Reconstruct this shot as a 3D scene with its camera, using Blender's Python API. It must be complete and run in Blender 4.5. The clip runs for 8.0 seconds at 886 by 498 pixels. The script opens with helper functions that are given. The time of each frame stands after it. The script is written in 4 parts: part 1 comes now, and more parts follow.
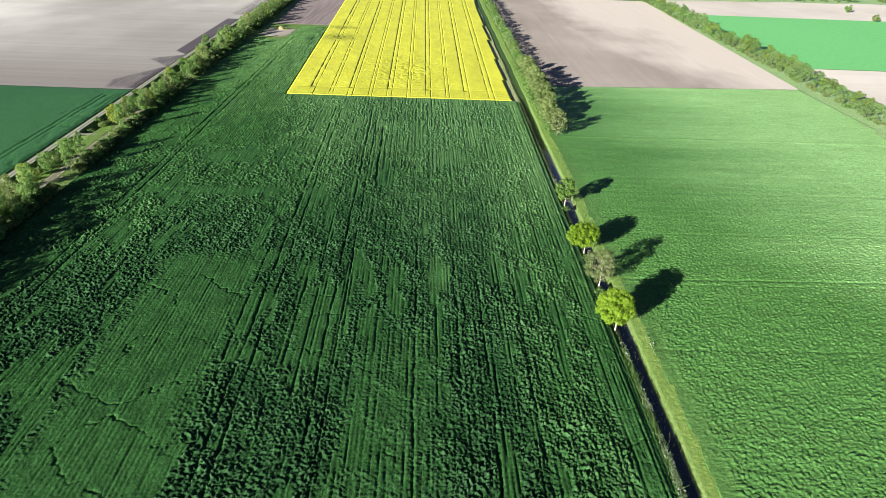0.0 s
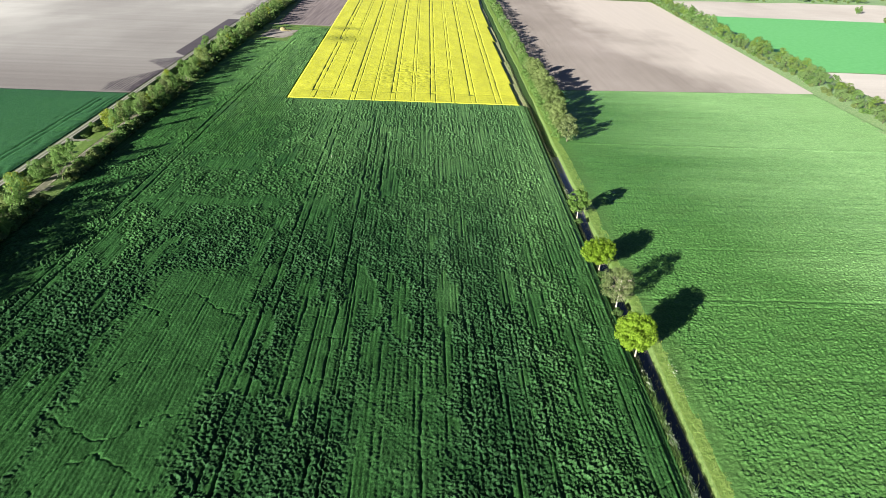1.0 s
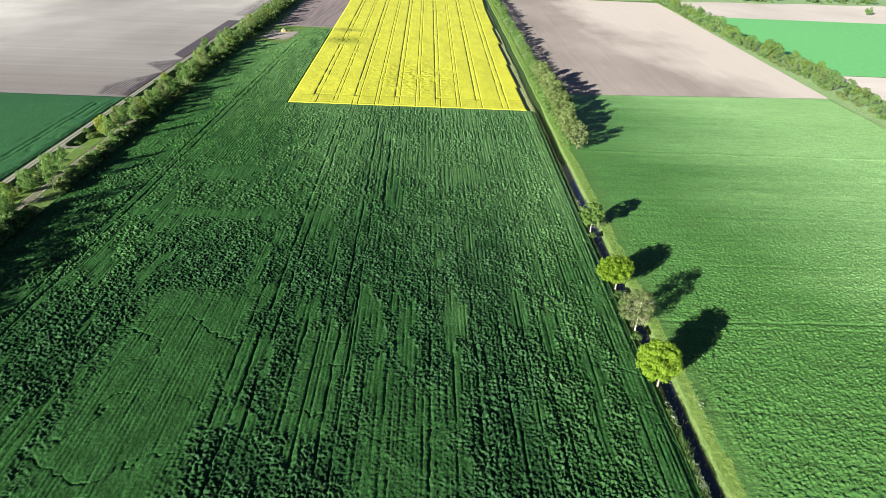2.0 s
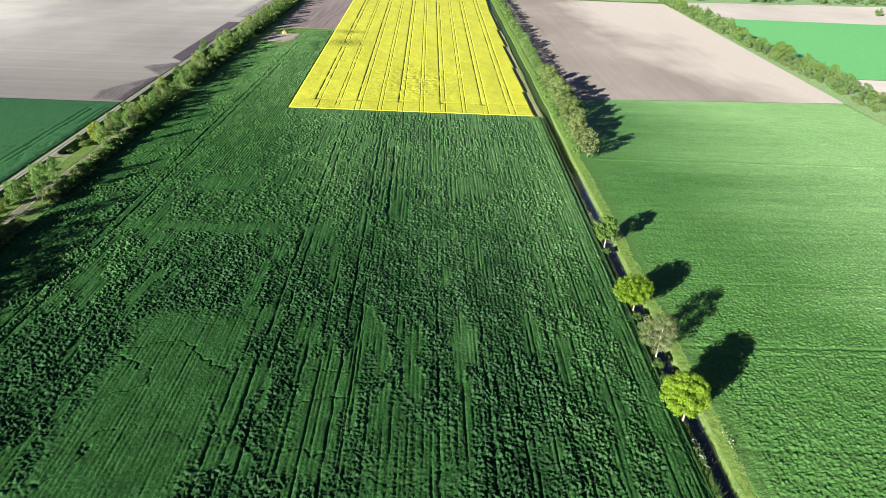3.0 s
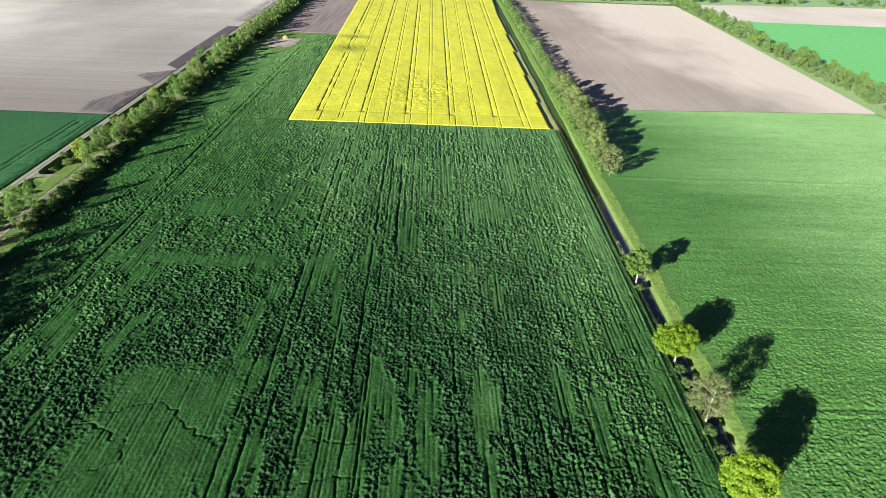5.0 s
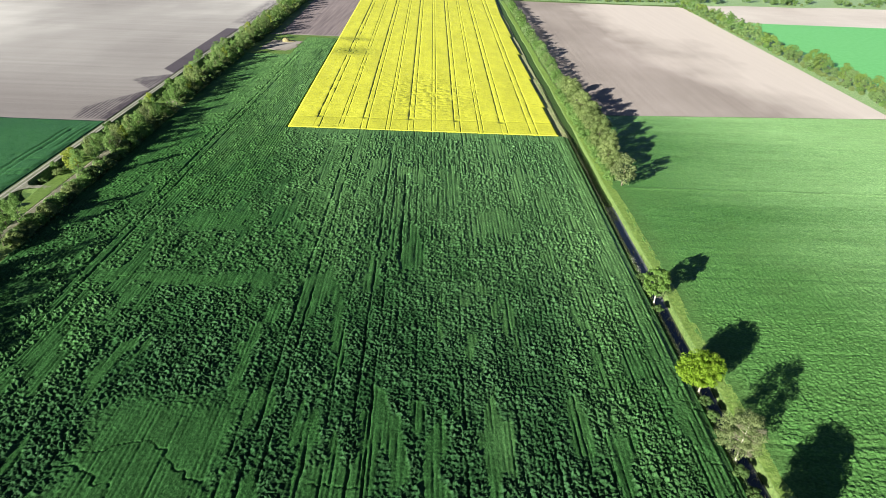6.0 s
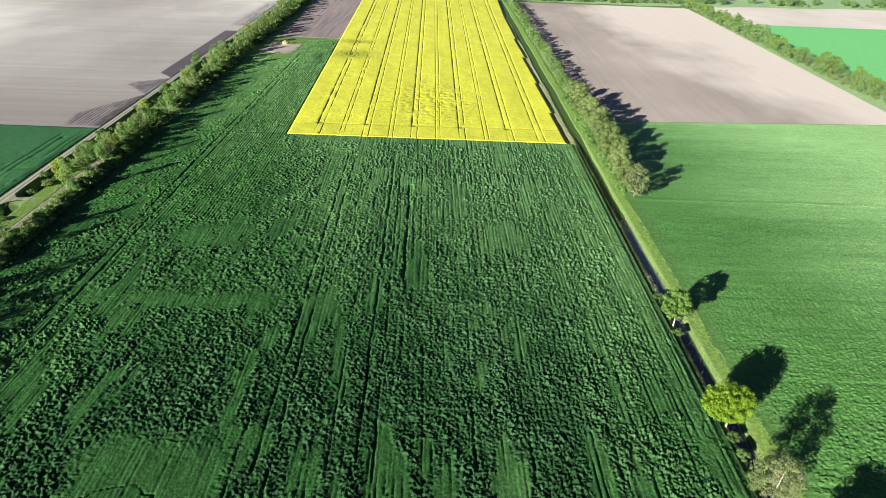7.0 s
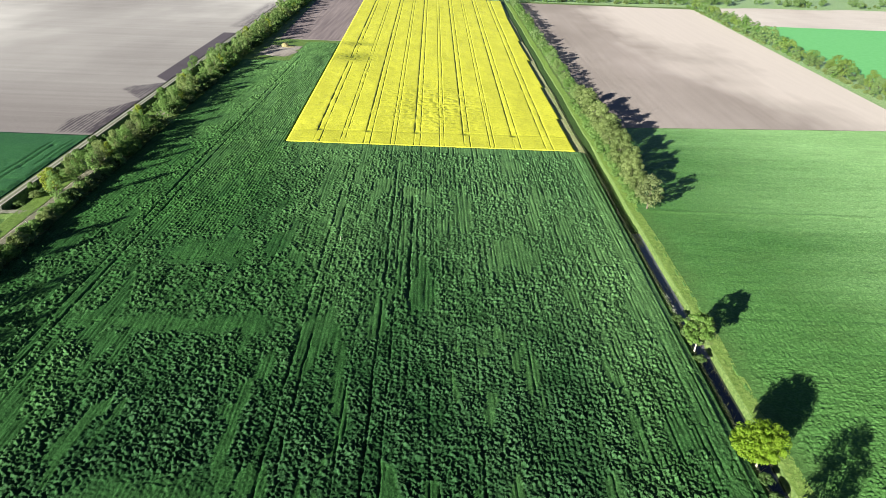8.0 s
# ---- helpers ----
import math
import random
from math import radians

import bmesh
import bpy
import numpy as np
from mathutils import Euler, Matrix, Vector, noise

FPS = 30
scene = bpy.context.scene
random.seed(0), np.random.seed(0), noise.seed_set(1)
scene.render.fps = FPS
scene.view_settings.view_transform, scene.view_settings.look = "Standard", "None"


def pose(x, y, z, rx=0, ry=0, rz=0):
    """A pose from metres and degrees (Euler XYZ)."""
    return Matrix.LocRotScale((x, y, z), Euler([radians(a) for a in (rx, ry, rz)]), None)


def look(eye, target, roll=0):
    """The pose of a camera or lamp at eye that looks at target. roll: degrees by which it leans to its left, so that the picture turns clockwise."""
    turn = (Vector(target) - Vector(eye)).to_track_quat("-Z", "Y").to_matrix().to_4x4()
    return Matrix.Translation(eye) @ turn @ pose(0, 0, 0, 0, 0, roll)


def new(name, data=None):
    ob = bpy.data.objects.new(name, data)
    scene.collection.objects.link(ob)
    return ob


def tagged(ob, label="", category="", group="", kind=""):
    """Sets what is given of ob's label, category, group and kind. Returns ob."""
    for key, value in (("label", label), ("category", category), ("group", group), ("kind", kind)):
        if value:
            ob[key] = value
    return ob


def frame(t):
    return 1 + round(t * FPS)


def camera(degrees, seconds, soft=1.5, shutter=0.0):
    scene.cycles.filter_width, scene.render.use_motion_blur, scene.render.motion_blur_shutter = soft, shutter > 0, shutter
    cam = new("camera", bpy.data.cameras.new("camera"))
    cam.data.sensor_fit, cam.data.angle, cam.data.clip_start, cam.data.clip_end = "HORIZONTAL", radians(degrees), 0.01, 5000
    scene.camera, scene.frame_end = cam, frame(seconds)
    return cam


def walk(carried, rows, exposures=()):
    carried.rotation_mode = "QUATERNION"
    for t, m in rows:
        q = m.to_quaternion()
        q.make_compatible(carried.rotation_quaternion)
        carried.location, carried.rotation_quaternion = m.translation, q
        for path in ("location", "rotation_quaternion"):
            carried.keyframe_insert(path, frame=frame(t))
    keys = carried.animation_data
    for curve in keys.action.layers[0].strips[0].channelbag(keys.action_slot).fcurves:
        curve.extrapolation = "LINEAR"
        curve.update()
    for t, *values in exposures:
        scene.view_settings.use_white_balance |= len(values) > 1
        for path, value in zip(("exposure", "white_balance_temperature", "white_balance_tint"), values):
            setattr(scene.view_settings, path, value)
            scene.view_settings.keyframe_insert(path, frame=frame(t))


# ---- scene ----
# The camera: a slow, straight flight over the fields, looking ahead and down.
cam = camera(71.7, 8.0, soft=0.45)
FLIGHT = [
    (0.0, 0.379, -1.412, 53.272, -1.612, -29.389, 2.342),
    (1.0, -0.600, 4.710, 53.052, -1.450, -29.455, 2.449),
    (2.0, -1.573, 10.795, 52.851, -1.289, -29.493, 2.489),
    (3.0, -2.540, 16.842, 52.667, -1.133, -29.511, 2.480),
    (4.0, -3.502, 22.851, 52.503, -0.988, -29.515, 2.440),
    (5.0, -4.458, 28.823, 52.356, -0.861, -29.514, 2.386),
    (6.0, -5.408, 34.757, 52.228, -0.756, -29.515, 2.337),
    (7.0, -6.352, 40.653, 52.119, -0.679, -29.525, 2.310),
    (8.0, -7.291, 46.512, 52.028, -0.636, -29.551, 2.323),
]
EXPOSURE = 1.79
walk(cam, [(t, pose(x, y, z, 90 + pitch, 0, yaw) @ pose(0, 0, 0, 0, 0, roll)) for t, x, y, z, yaw, pitch, roll in FLIGHT],
     exposures=[(0.0, EXPOSURE), (8.0, EXPOSURE)])

# ---- light: a low sun behind and to the left of the flight, and a clear sky ----
SUN_HEIGHT = radians(16.0)
SUN_FROM = Vector((-0.665 * math.cos(SUN_HEIGHT), -0.747 * math.cos(SUN_HEIGHT), math.sin(SUN_HEIGHT)))
sun_data = bpy.data.lights.new("sun", "SUN")
sun_data.energy, sun_data.angle, sun_data.color = 5.0, radians(0.55), (1.0, 0.95, 0.86)
sun = new("sun", sun_data)
sun.matrix_world = look((0, 0, 80), Vector((0, 0, 80)) - SUN_FROM)
world = bpy.data.worlds.new("sky")
scene.world = world
world.use_nodes = True
wn = world.node_tree.nodes
sky = wn.new("ShaderNodeTexSky")
sky.sky_type, sky.sun_disc = "NISHITA", False
sky.sun_elevation, sky.sun_rotation = SUN_HEIGHT, math.atan2(-0.665, -0.747)
world.node_tree.links.new(sky.outputs[0], wn["Background"].inputs[0])
sky.air_density, sky.dust_density, sky.ozone_density = 0.19, 0.1, 1.2
wn["Background"].inputs[1].default_value = 0.05


# ---- materials ----
def material(name, rough=0.8):
    m = bpy.data.materials.new(name)
    m.use_nodes = True
    b = m.node_tree.nodes["Principled BSDF"]
    b.inputs["Roughness"].default_value = rough
    b.inputs["Specular IOR Level"].default_value = 0.12
    return m, m.node_tree.nodes, m.node_tree.links, b


def place(nodes, links, scale=(1, 1, 1), turn=0.0):
    """World position, scaled and turned about z, as a texture vector."""
    geo = nodes.new("ShaderNodeNewGeometry")
    mp = nodes.new("ShaderNodeMapping")
    mp.inputs["Scale"].default_value = scale
    mp.inputs["Rotation"].default_value = (0, 0, turn)
    links.new(geo.outputs["Position"], mp.inputs["Vector"])
    return mp.outputs[0]


def grain(nodes, links, vector, scale, detail=3.0, rough=0.55):
    n = nodes.new("ShaderNodeTexNoise")
    n.inputs["Scale"].default_value, n.inputs["Detail"].default_value, n.inputs["Roughness"].default_value = scale, detail, rough
    links.new(vector, n.inputs["Vector"])
    return n.outputs["Fac"]


def ramp(nodes, links, fac, stops):
    r = nodes.new("ShaderNodeValToRGB")
    e = r.color_ramp.elements
    while len(e) < len(stops):
        e.new(0.5)
    for el, (p, c) in zip(e, stops):
        el.position, el.color = p, (*c, 1) if len(c) == 3 else c
    links.new(fac, r.inputs[0])
    return r.outputs[0]


def grey(v):
    return (v, v, v)


def mix(nodes, links, fac, a, b, mode="MIX"):
    n = nodes.new("ShaderNodeMix")
    n.data_type, n.blend_type = "RGBA", mode
    for sock, v in ((n.inputs[0], fac), (n.inputs[6], a), (n.inputs[7], b)):
        if isinstance(v, bpy.types.NodeSocket):
            links.new(v, sock)
        elif isinstance(v, (int, float)):
            sock.default_value = v
        else:
            sock.default_value = (*v, 1)
    return n.outputs[2]


def bump(nodes, links, b, height, strength, distance):
    n = nodes.new("ShaderNodeBump")
    n.inputs["Strength"].default_value, n.inputs["Distance"].default_value = strength, distance
    links.new(height, n.inputs["Height"])
    links.new(n.outputs[0], b.inputs["Normal"])


def attribute(nodes, name):
    a = nodes.new("ShaderNodeAttribute")
    a.attribute_name = name
    return a.outputs["Fac"]


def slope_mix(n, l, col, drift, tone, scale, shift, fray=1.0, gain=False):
    """Brings in another tone (gain: the crop's own colour, brightened to paint haze) across the field, along a slanting
    front broken up by the drifts.
    """
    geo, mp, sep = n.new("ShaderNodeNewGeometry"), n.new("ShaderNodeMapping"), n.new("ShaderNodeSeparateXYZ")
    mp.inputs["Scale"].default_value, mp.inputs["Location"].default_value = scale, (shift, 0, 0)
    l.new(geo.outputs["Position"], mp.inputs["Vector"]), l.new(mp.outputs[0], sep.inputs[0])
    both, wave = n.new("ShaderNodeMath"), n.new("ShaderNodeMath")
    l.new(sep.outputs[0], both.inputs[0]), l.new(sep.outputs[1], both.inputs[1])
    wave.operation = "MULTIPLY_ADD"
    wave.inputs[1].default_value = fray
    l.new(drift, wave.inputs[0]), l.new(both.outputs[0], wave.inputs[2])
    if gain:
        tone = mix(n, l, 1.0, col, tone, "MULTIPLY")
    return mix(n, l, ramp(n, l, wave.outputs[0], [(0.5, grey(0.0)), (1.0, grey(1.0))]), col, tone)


def crop_material(name, dark, mid, light, fine=5.0, broad=0.05, relief=0.25, soil=None, rows=(1, 0.35, 1), haze=None, wax=0.12, cut=(1, 1, 1), dash=None, sparse=None, uneven=0.28, detail=5.0):
    """A leafy canopy: fine blade grain, metre-wide tufts and slow drifts across the field; painted haze: a colour gain
    and the ground over which it comes in.
    """
    m, n, l, b = material(name, 0.5)
    b.inputs["Specular IOR Level"].default_value = wax
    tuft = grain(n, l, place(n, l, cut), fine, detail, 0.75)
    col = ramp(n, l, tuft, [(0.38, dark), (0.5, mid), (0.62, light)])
    drift = grain(n, l, place(n, l, rows), broad, 4.0, 0.6)
    col = mix(n, l, ramp(n, l, drift, [(0.3, grey(0.0)), (0.7, grey(0.55))]), col, tuple(0.5 * (u + v) for u, v in zip(mid, light)))
    if dash:
        patchy = grain(n, l, place(n, l, dash), 1.0, 4.0, 0.6)
        col = mix(n, l, 1.0, col, ramp(n, l, patchy, [(0.34, grey(1 - uneven)), (0.66, grey(1 + uneven))]), "MULTIPLY")
    # Brightens the crop's colour along the front, in place of haze in the air.
    if haze:
        col = slope_mix(n, l, col, drift, *haze, gain=True)
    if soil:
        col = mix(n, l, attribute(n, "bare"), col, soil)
    if sparse:
        col = mix(n, l, attribute(n, "thin"), col, mix(n, l, 1.0, col, sparse, "MULTIPLY"))
    l.new(col, b.inputs["Base Color"])
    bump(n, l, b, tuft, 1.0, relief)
    return m


def soil_material(name, low, mid, high, stretch=(1, 0.08, 1), turn=0.0, furrow=1.6, blot=0.018, sand=None, lined=0.15, turned=None):
    """Dry tilled soil: slow pale and dark drifts, streaks along the tillage, clods."""
    m, n, l, b = material(name, 0.95)
    streak = grain(n, l, place(n, l, stretch, turn), furrow, 4.0, 0.6)
    drift = grain(n, l, place(n, l, (1, 0.55, 1)), blot, 4.0, 0.55)
    clod = grain(n, l, place(n, l), 6.0, 5.0, 0.7)
    col = ramp(n, l, drift, [(0.34, low), (0.5, mid), (0.66, high)])
    if sand:
        col = slope_mix(n, l, col, drift, *sand)
    col = mix(n, l, lined, col, ramp(n, l, streak, [(0.3, tuple(0.55 * v for v in low)), (0.7, high)]))
    col = mix(n, l, 0.18, col, ramp(n, l, clod, [(0.35, tuple(0.4 * v for v in low)), (0.65, high)]))
    if turned:
        col = mix(n, l, attribute(n, "damp"), col, mix(n, l, 1.0, col, turned, "MULTIPLY"))
    l.new(col, b.inputs["Base Color"])
    add = n.new("ShaderNodeMath")
    l.new(streak, add.inputs[0]), l.new(clod, add.inputs[1])
    bump(n, l, b, add.outputs[0], 0.5, 0.12)
    return m


def leaf_material(name, dark, light, glow=0.35):
    """Leaves that let some of the sun through, each clump of its own tone."""
    m, n, l, b = material(name, 0.5)
    info = n.new("ShaderNodeObjectInfo")
    col = ramp(n, l, attribute(n, "tone"), [(0.0, dark), (1.0, light)])
    col = mix(n, l, 0.35, col, ramp(n, l, info.outputs["Random"], [(0.0, tuple(0.7 * v for v in dark)), (0.5, dark), (1.0, light)]))
    l.new(col, b.inputs["Base Color"])
    thin, both = n.new("ShaderNodeBsdfTranslucent"), n.new("ShaderNodeMixShader")
    l.new(col, thin.inputs[0])
    both.inputs[0].default_value = glow
    l.new(b.outputs[0], both.inputs[1]), l.new(thin.outputs[0], both.inputs[2])
    l.new(both.outputs[0], n["Material Output"].inputs[0])
    return m


def plain_material(name, a, c, scale=8.0, rough=0.8, relief=0.02):
    m, n, l, b = material(name, rough)
    g = grain(n, l, place(n, l), scale, 4.0, 0.6)
    l.new(ramp(n, l, g, [(0.3, a), (0.7, c)]), b.inputs["Base Color"])
    bump(n, l, b, g, 0.5, relief)
    return m


# In the cereal, soil is the paler tone of the laid lumps' tops.
CEREAL = crop_material("cereal_leaves", (0.0054, 0.0212, 0.0066), (0.0102, 0.0395, 0.0119), (0.029, 0.085, 0.030), 4.8, 0.05, 0.07, soil=(0.085, 0.20, 0.085), haze=((3.2, 2.2, 2.7), (0.0078, 0.0058, 0), -0.50), wax=0.05, cut=(1.15, 0.75, 1), dash=(0.9, 0.45, 1), sparse=(2.42, 2.2, 1.75))
YOUNG = crop_material("young_cereal_leaves", (0.034, 0.108, 0.023), (0.066, 0.180, 0.043), (0.122, 0.268, 0.080), 3.6, 0.03, 0.10, rows=(0.12, 1, 1), detail=3.0, soil=(0.075, 0.100, 0.036), haze=((3.3, 2.4, 3.5), (0.0095, 0.0022, 0), -0.62, 0.7), wax=0.05, cut=(0.8, 1.15, 1), dash=(0.12, 0.9, 1), uneven=0.09)
LEFT_CROP = crop_material("blue_green_cereal_leaves", (0.014, 0.074, 0.024), (0.030, 0.115, 0.038), (0.064, 0.168, 0.060), 2.2, 0.03, 0.15)
FAR_CROP = crop_material("bright_far_cereal", (0.13, 0.44, 0.13), (0.15, 0.475, 0.15), (0.18, 0.51, 0.18), 0.4, 0.012, 0.03)
RAPE = crop_material("rape_flowers", (0.42, 0.45, 0.034), (0.535, 0.55, 0.040), (0.645, 0.65, 0.080), 2.0, 0.03, 0.06, soil=(0.04, 0.075, 0.010), dash=(0.22, 0.07, 1), uneven=0.10)
GRASS = crop_material("rough_grass", (0.060, 0.115, 0.028), (0.105, 0.175, 0.048), (0.19, 0.26, 0.09), 2.2, 0.06, 0.25)
BANK = crop_material("bank_grass", (0.10, 0.19, 0.035), (0.165, 0.27, 0.058), (0.26, 0.36, 0.10), 1.6, 0.08, 0.2)
MEADOW = crop_material("pale_meadow_grass", (0.13, 0.25, 0.09), (0.22, 0.36, 0.15), (0.40, 0.50, 0.27), 1.4, 0.06, 0.2)
SOIL_LEFT = soil_material("pale_dry_soil", (0.242, 0.226, 0.217), (0.352, 0.338, 0.322), (0.632, 0.622, 0.585), (0.02, 1, 1), 0.0, 0.3, 0.010, sand=((0.178, 0.158, 0.152), (0.0, -0.012, 0), 3.3, 0.3), lined=0.12)
SOIL_RIGHT = soil_material("grey_brown_tilled_soil", (0.25, 0.214, 0.194), (0.325, 0.286, 0.256), (0.42, 0.37, 0.34), (1, 0.03, 1), 0.0, 0.45, 0.02, sand=((0.68, 0.62, 0.56), (0.020, 0.0022, 0), -2.53, 1.6))
SOIL_DARK = soil_material("freshly_turned_soil", (0.242, 0.226, 0.217), (0.352, 0.338, 0.322), (0.632, 0.622, 0.585), (0.02, 1, 1), 0.0, 0.3, 0.010, sand=((0.178, 0.158, 0.152), (0.0, -0.012, 0), 3.3, 0.3), lined=0.12, turned=(0.285, 0.265, 0.33))
SOIL_NORTH = soil_material("violet_grey_tilled_soil", (0.17, 0.14, 0.15), (0.21, 0.175, 0.18), (0.34, 0.29, 0.28), (1, 0.03, 1), 0.05, 0.9, 0.03, lined=0.6)
SOIL_PALE = soil_material("bleached_sandy_soil", (0.48, 0.43, 0.39), (0.58, 0.535, 0.485), (0.70, 0.655, 0.60), (0.05, 1, 1), 0.0, 0.3, 0.012)
TRACK = crop_material("rutted_gravel_track", (0.10, 0.125, 0.06), (0.165, 0.185, 0.11), (0.25, 0.26, 0.18), 1.6, 0.15, 0.06, soil=(0.40, 0.39, 0.345))
GRAVEL = crop_material("weedy_gravel", (0.12, 0.14, 0.08), (0.20, 0.205, 0.15), (0.32, 0.315, 0.26), 1.4, 0.2, 0.05)
ASPHALT = plain_material("worn_asphalt", (0.12, 0.125, 0.08), (0.24, 0.23, 0.175), 1.5, 0.9, 0.02)
KERB = plain_material("pale_sandy_shoulder", (0.11, 0.13, 0.06), (0.46, 0.43, 0.35), 0.5, 0.9, 0.02)
VERGE = crop_material("sunny_verge_grass", (0.062, 0.125, 0.024), (0.11, 0.195, 0.04), (0.185, 0.265, 0.07), 1.8, 0.08, 0.2)
MARGIN = crop_material("worn_margin_grass", (0.19, 0.22, 0.09), (0.30, 0.32, 0.15), (0.44, 0.43, 0.26), 1.8, 0.1, 0.15)
DITCH_WEEDS = crop_material("rank_ditch_weeds", (0.022, 0.050, 0.014), (0.045, 0.090, 0.024), (0.085, 0.145, 0.045), 2.4, 0.08, 0.25)
BARK = plain_material("grey_bark", (0.06, 0.055, 0.04), (0.14, 0.125, 0.09), 6.0, 0.9, 0.05)
PALE_BARK = plain_material("pale_bark", (0.36, 0.335, 0.28), (0.56, 0.53, 0.455), 5.0, 0.85, 0.03)
TAN_BARK = plain_material("tan_bark", (0.22, 0.19, 0.145), (0.38, 0.34, 0.27), 5.0, 0.85, 0.03)
WHITE = plain_material("white_paint", (0.70, 0.70, 0.68), (0.82, 0.82, 0.80), 8.0, 0.6, 0.005)
BLACK = plain_material("black_plastic", (0.02, 0.02, 0.02), (0.04, 0.04, 0.04), 8.0, 0.5, 0.005)
STRAW = plain_material("weathered_straw", (0.16, 0.145, 0.07), (0.28, 0.25, 0.13), 5.0, 0.9, 0.05)
LIME_LEAF = leaf_material("fresh_lime_leaves", (0.135, 0.255, 0.016), (0.265, 0.395, 0.045), 0.5)
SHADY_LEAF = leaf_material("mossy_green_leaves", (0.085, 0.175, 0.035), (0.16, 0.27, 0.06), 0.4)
GREEN_LEAF = leaf_material("spring_green_leaves", (0.14, 0.265, 0.07), (0.26, 0.40, 0.13), 0.62)
OLIVE_LEAF = leaf_material("olive_green_leaves", (0.185, 0.29, 0.09), (0.31, 0.42, 0.17), 0.62)
GREY_LEAF = leaf_material("grey_green_willow_leaves", (0.165, 0.24, 0.078), (0.35, 0.43, 0.175), 0.65)
YELLOW_LEAF = leaf_material("yellow_green_leaves", (0.22, 0.30, 0.04), (0.36, 0.42, 0.08), 0.5)
DARK_LEAF = leaf_material("dark_scrub_leaves", (0.06, 0.12, 0.035), (0.13, 0.21, 0.065), 0.45)
GOLD_LEAF = leaf_material("golden_olive_leaves", (0.27, 0.40, 0.11), (0.40, 0.52, 0.17), 0.78)
# Paler than the other leaves: distance haze is put into the colour.
HAZY_LEAF = leaf_material("pale_spring_leaves", (0.28, 0.42, 0.17), (0.40, 0.54, 0.25), 0.78)
BUD_LEAF = leaf_material("brown_green_buds", (0.145, 0.195, 0.075), (0.225, 0.275, 0.12), 0.5)
BLOSSOM = leaf_material("white_blossom", (0.10, 0.17, 0.07), (0.50, 0.52, 0.44))
WEED_LEAF = leaf_material("tangled_grey_weeds", (0.046, 0.066, 0.034), (0.145, 0.165, 0.10), 0.35)
REED = leaf_material("dry_reed_stalks", (0.06, 0.07, 0.03), (0.16, 0.17, 0.08))


def water_material(name, tint):
    m, n, l, b = material(name, 0.06)
    b.inputs["Base Color"].default_value = (*tint, 1)
    b.inputs["Specular IOR Level"].default_value = 1.0
    bump(n, l, b, grain(n, l, place(n, l), 1.5), 0.1, 0.02)
    return m


# The second water carries the sky's pale reflection in its base colour.
water_mat, sky_tint_mat = water_material("ditch_water", (0.016, 0.019, 0.027)), water_material("silty_ditch_water", (0.115, 0.115, 0.155))


# ---- mesh helpers ----
def hash01(ix, iy, seed):
    h = (ix.astype(np.int64) * 374761393 + iy.astype(np.int64) * 668265263 + seed * 974634777) & 0xFFFFFFFF
    h = ((h ^ (h >> 13)) * 1274126177) & 0xFFFFFFFF
    return ((h ^ (h >> 16)) & 0xFFFFFF) / float(0xFFFFFF)


def swell(x, y, seed=0):
    """Smooth gradient noise, about -0.7 to 0.7, with features one unit wide."""
    x0, y0 = np.floor(x), np.floor(y)
    u, v = x - x0, y - y0
    su, sv = u * u * u * (u * (u * 6 - 15) + 10), v * v * v * (v * (v * 6 - 15) + 10)
    out = 0.0
    for dx, wx in ((0, 1 - su), (1, su)):
        for dy, wy in ((0, 1 - sv), (1, sv)):
            a = hash01(x0 + dx, y0 + dy, seed) * 2 * np.pi
            out = out + wx * wy * (np.cos(a) * (u - dx) + np.sin(a) * (v - dy))
    return out


def step(a, b, v):
    t = np.clip((v - a) / (b - a), 0, 1)
    return t * t * (3 - 2 * t)


def patch(x, y, x0, x1, y0, y1, soft=1.2):
    """One inside a rectangle with a ragged, soft edge, nought outside."""
    w = 2.0 * swell(x / 3.0, y / 3.0, 91)
    x, y = x + w, y + w
    return step(x0 - soft, x0 + soft, x) * (1 - step(x1 - soft, x1 + soft, x)) * step(y0 - soft, y0 + soft, y) * (1 - step(y1 - soft, y1 + soft, y))


def mesh_from(name, verts, faces, mats, smooth=False):
    me = bpy.data.meshes.new(name)
    me.from_pydata(verts, [], faces)
    for m in mats if isinstance(mats, (list, tuple)) else [mats]:
        me.materials.append(m)
    if smooth:
        me.polygons.foreach_set("use_smooth", np.ones(len(me.polygons), dtype=bool))
    me.update()
    return me


def grid(xs, ys, height, shift=None, skirt=None, sides="wesn"):
    X, Y = np.meshgrid(np.asarray(xs, float), np.asarray(ys, float))
    if shift is not None:
        X = X + shift(X, Y)
    Z = height(X, Y) * np.ones_like(X)
    if skirt is not None:
        for side, cut in (("s", np.s_[0, :]), ("n", np.s_[-1, :]), ("w", np.s_[:, 0]), ("e", np.s_[:, -1])):
            if side in sides:
                Z[cut] = skirt
    i = np.arange(X.size).reshape(X.shape)
    return np.stack([X, Y, Z], -1).reshape(-1, 3), np.stack([i[:-1, :-1], i[:-1, 1:], i[1:, 1:], i[1:, :-1]], -1).reshape(-1, 4)


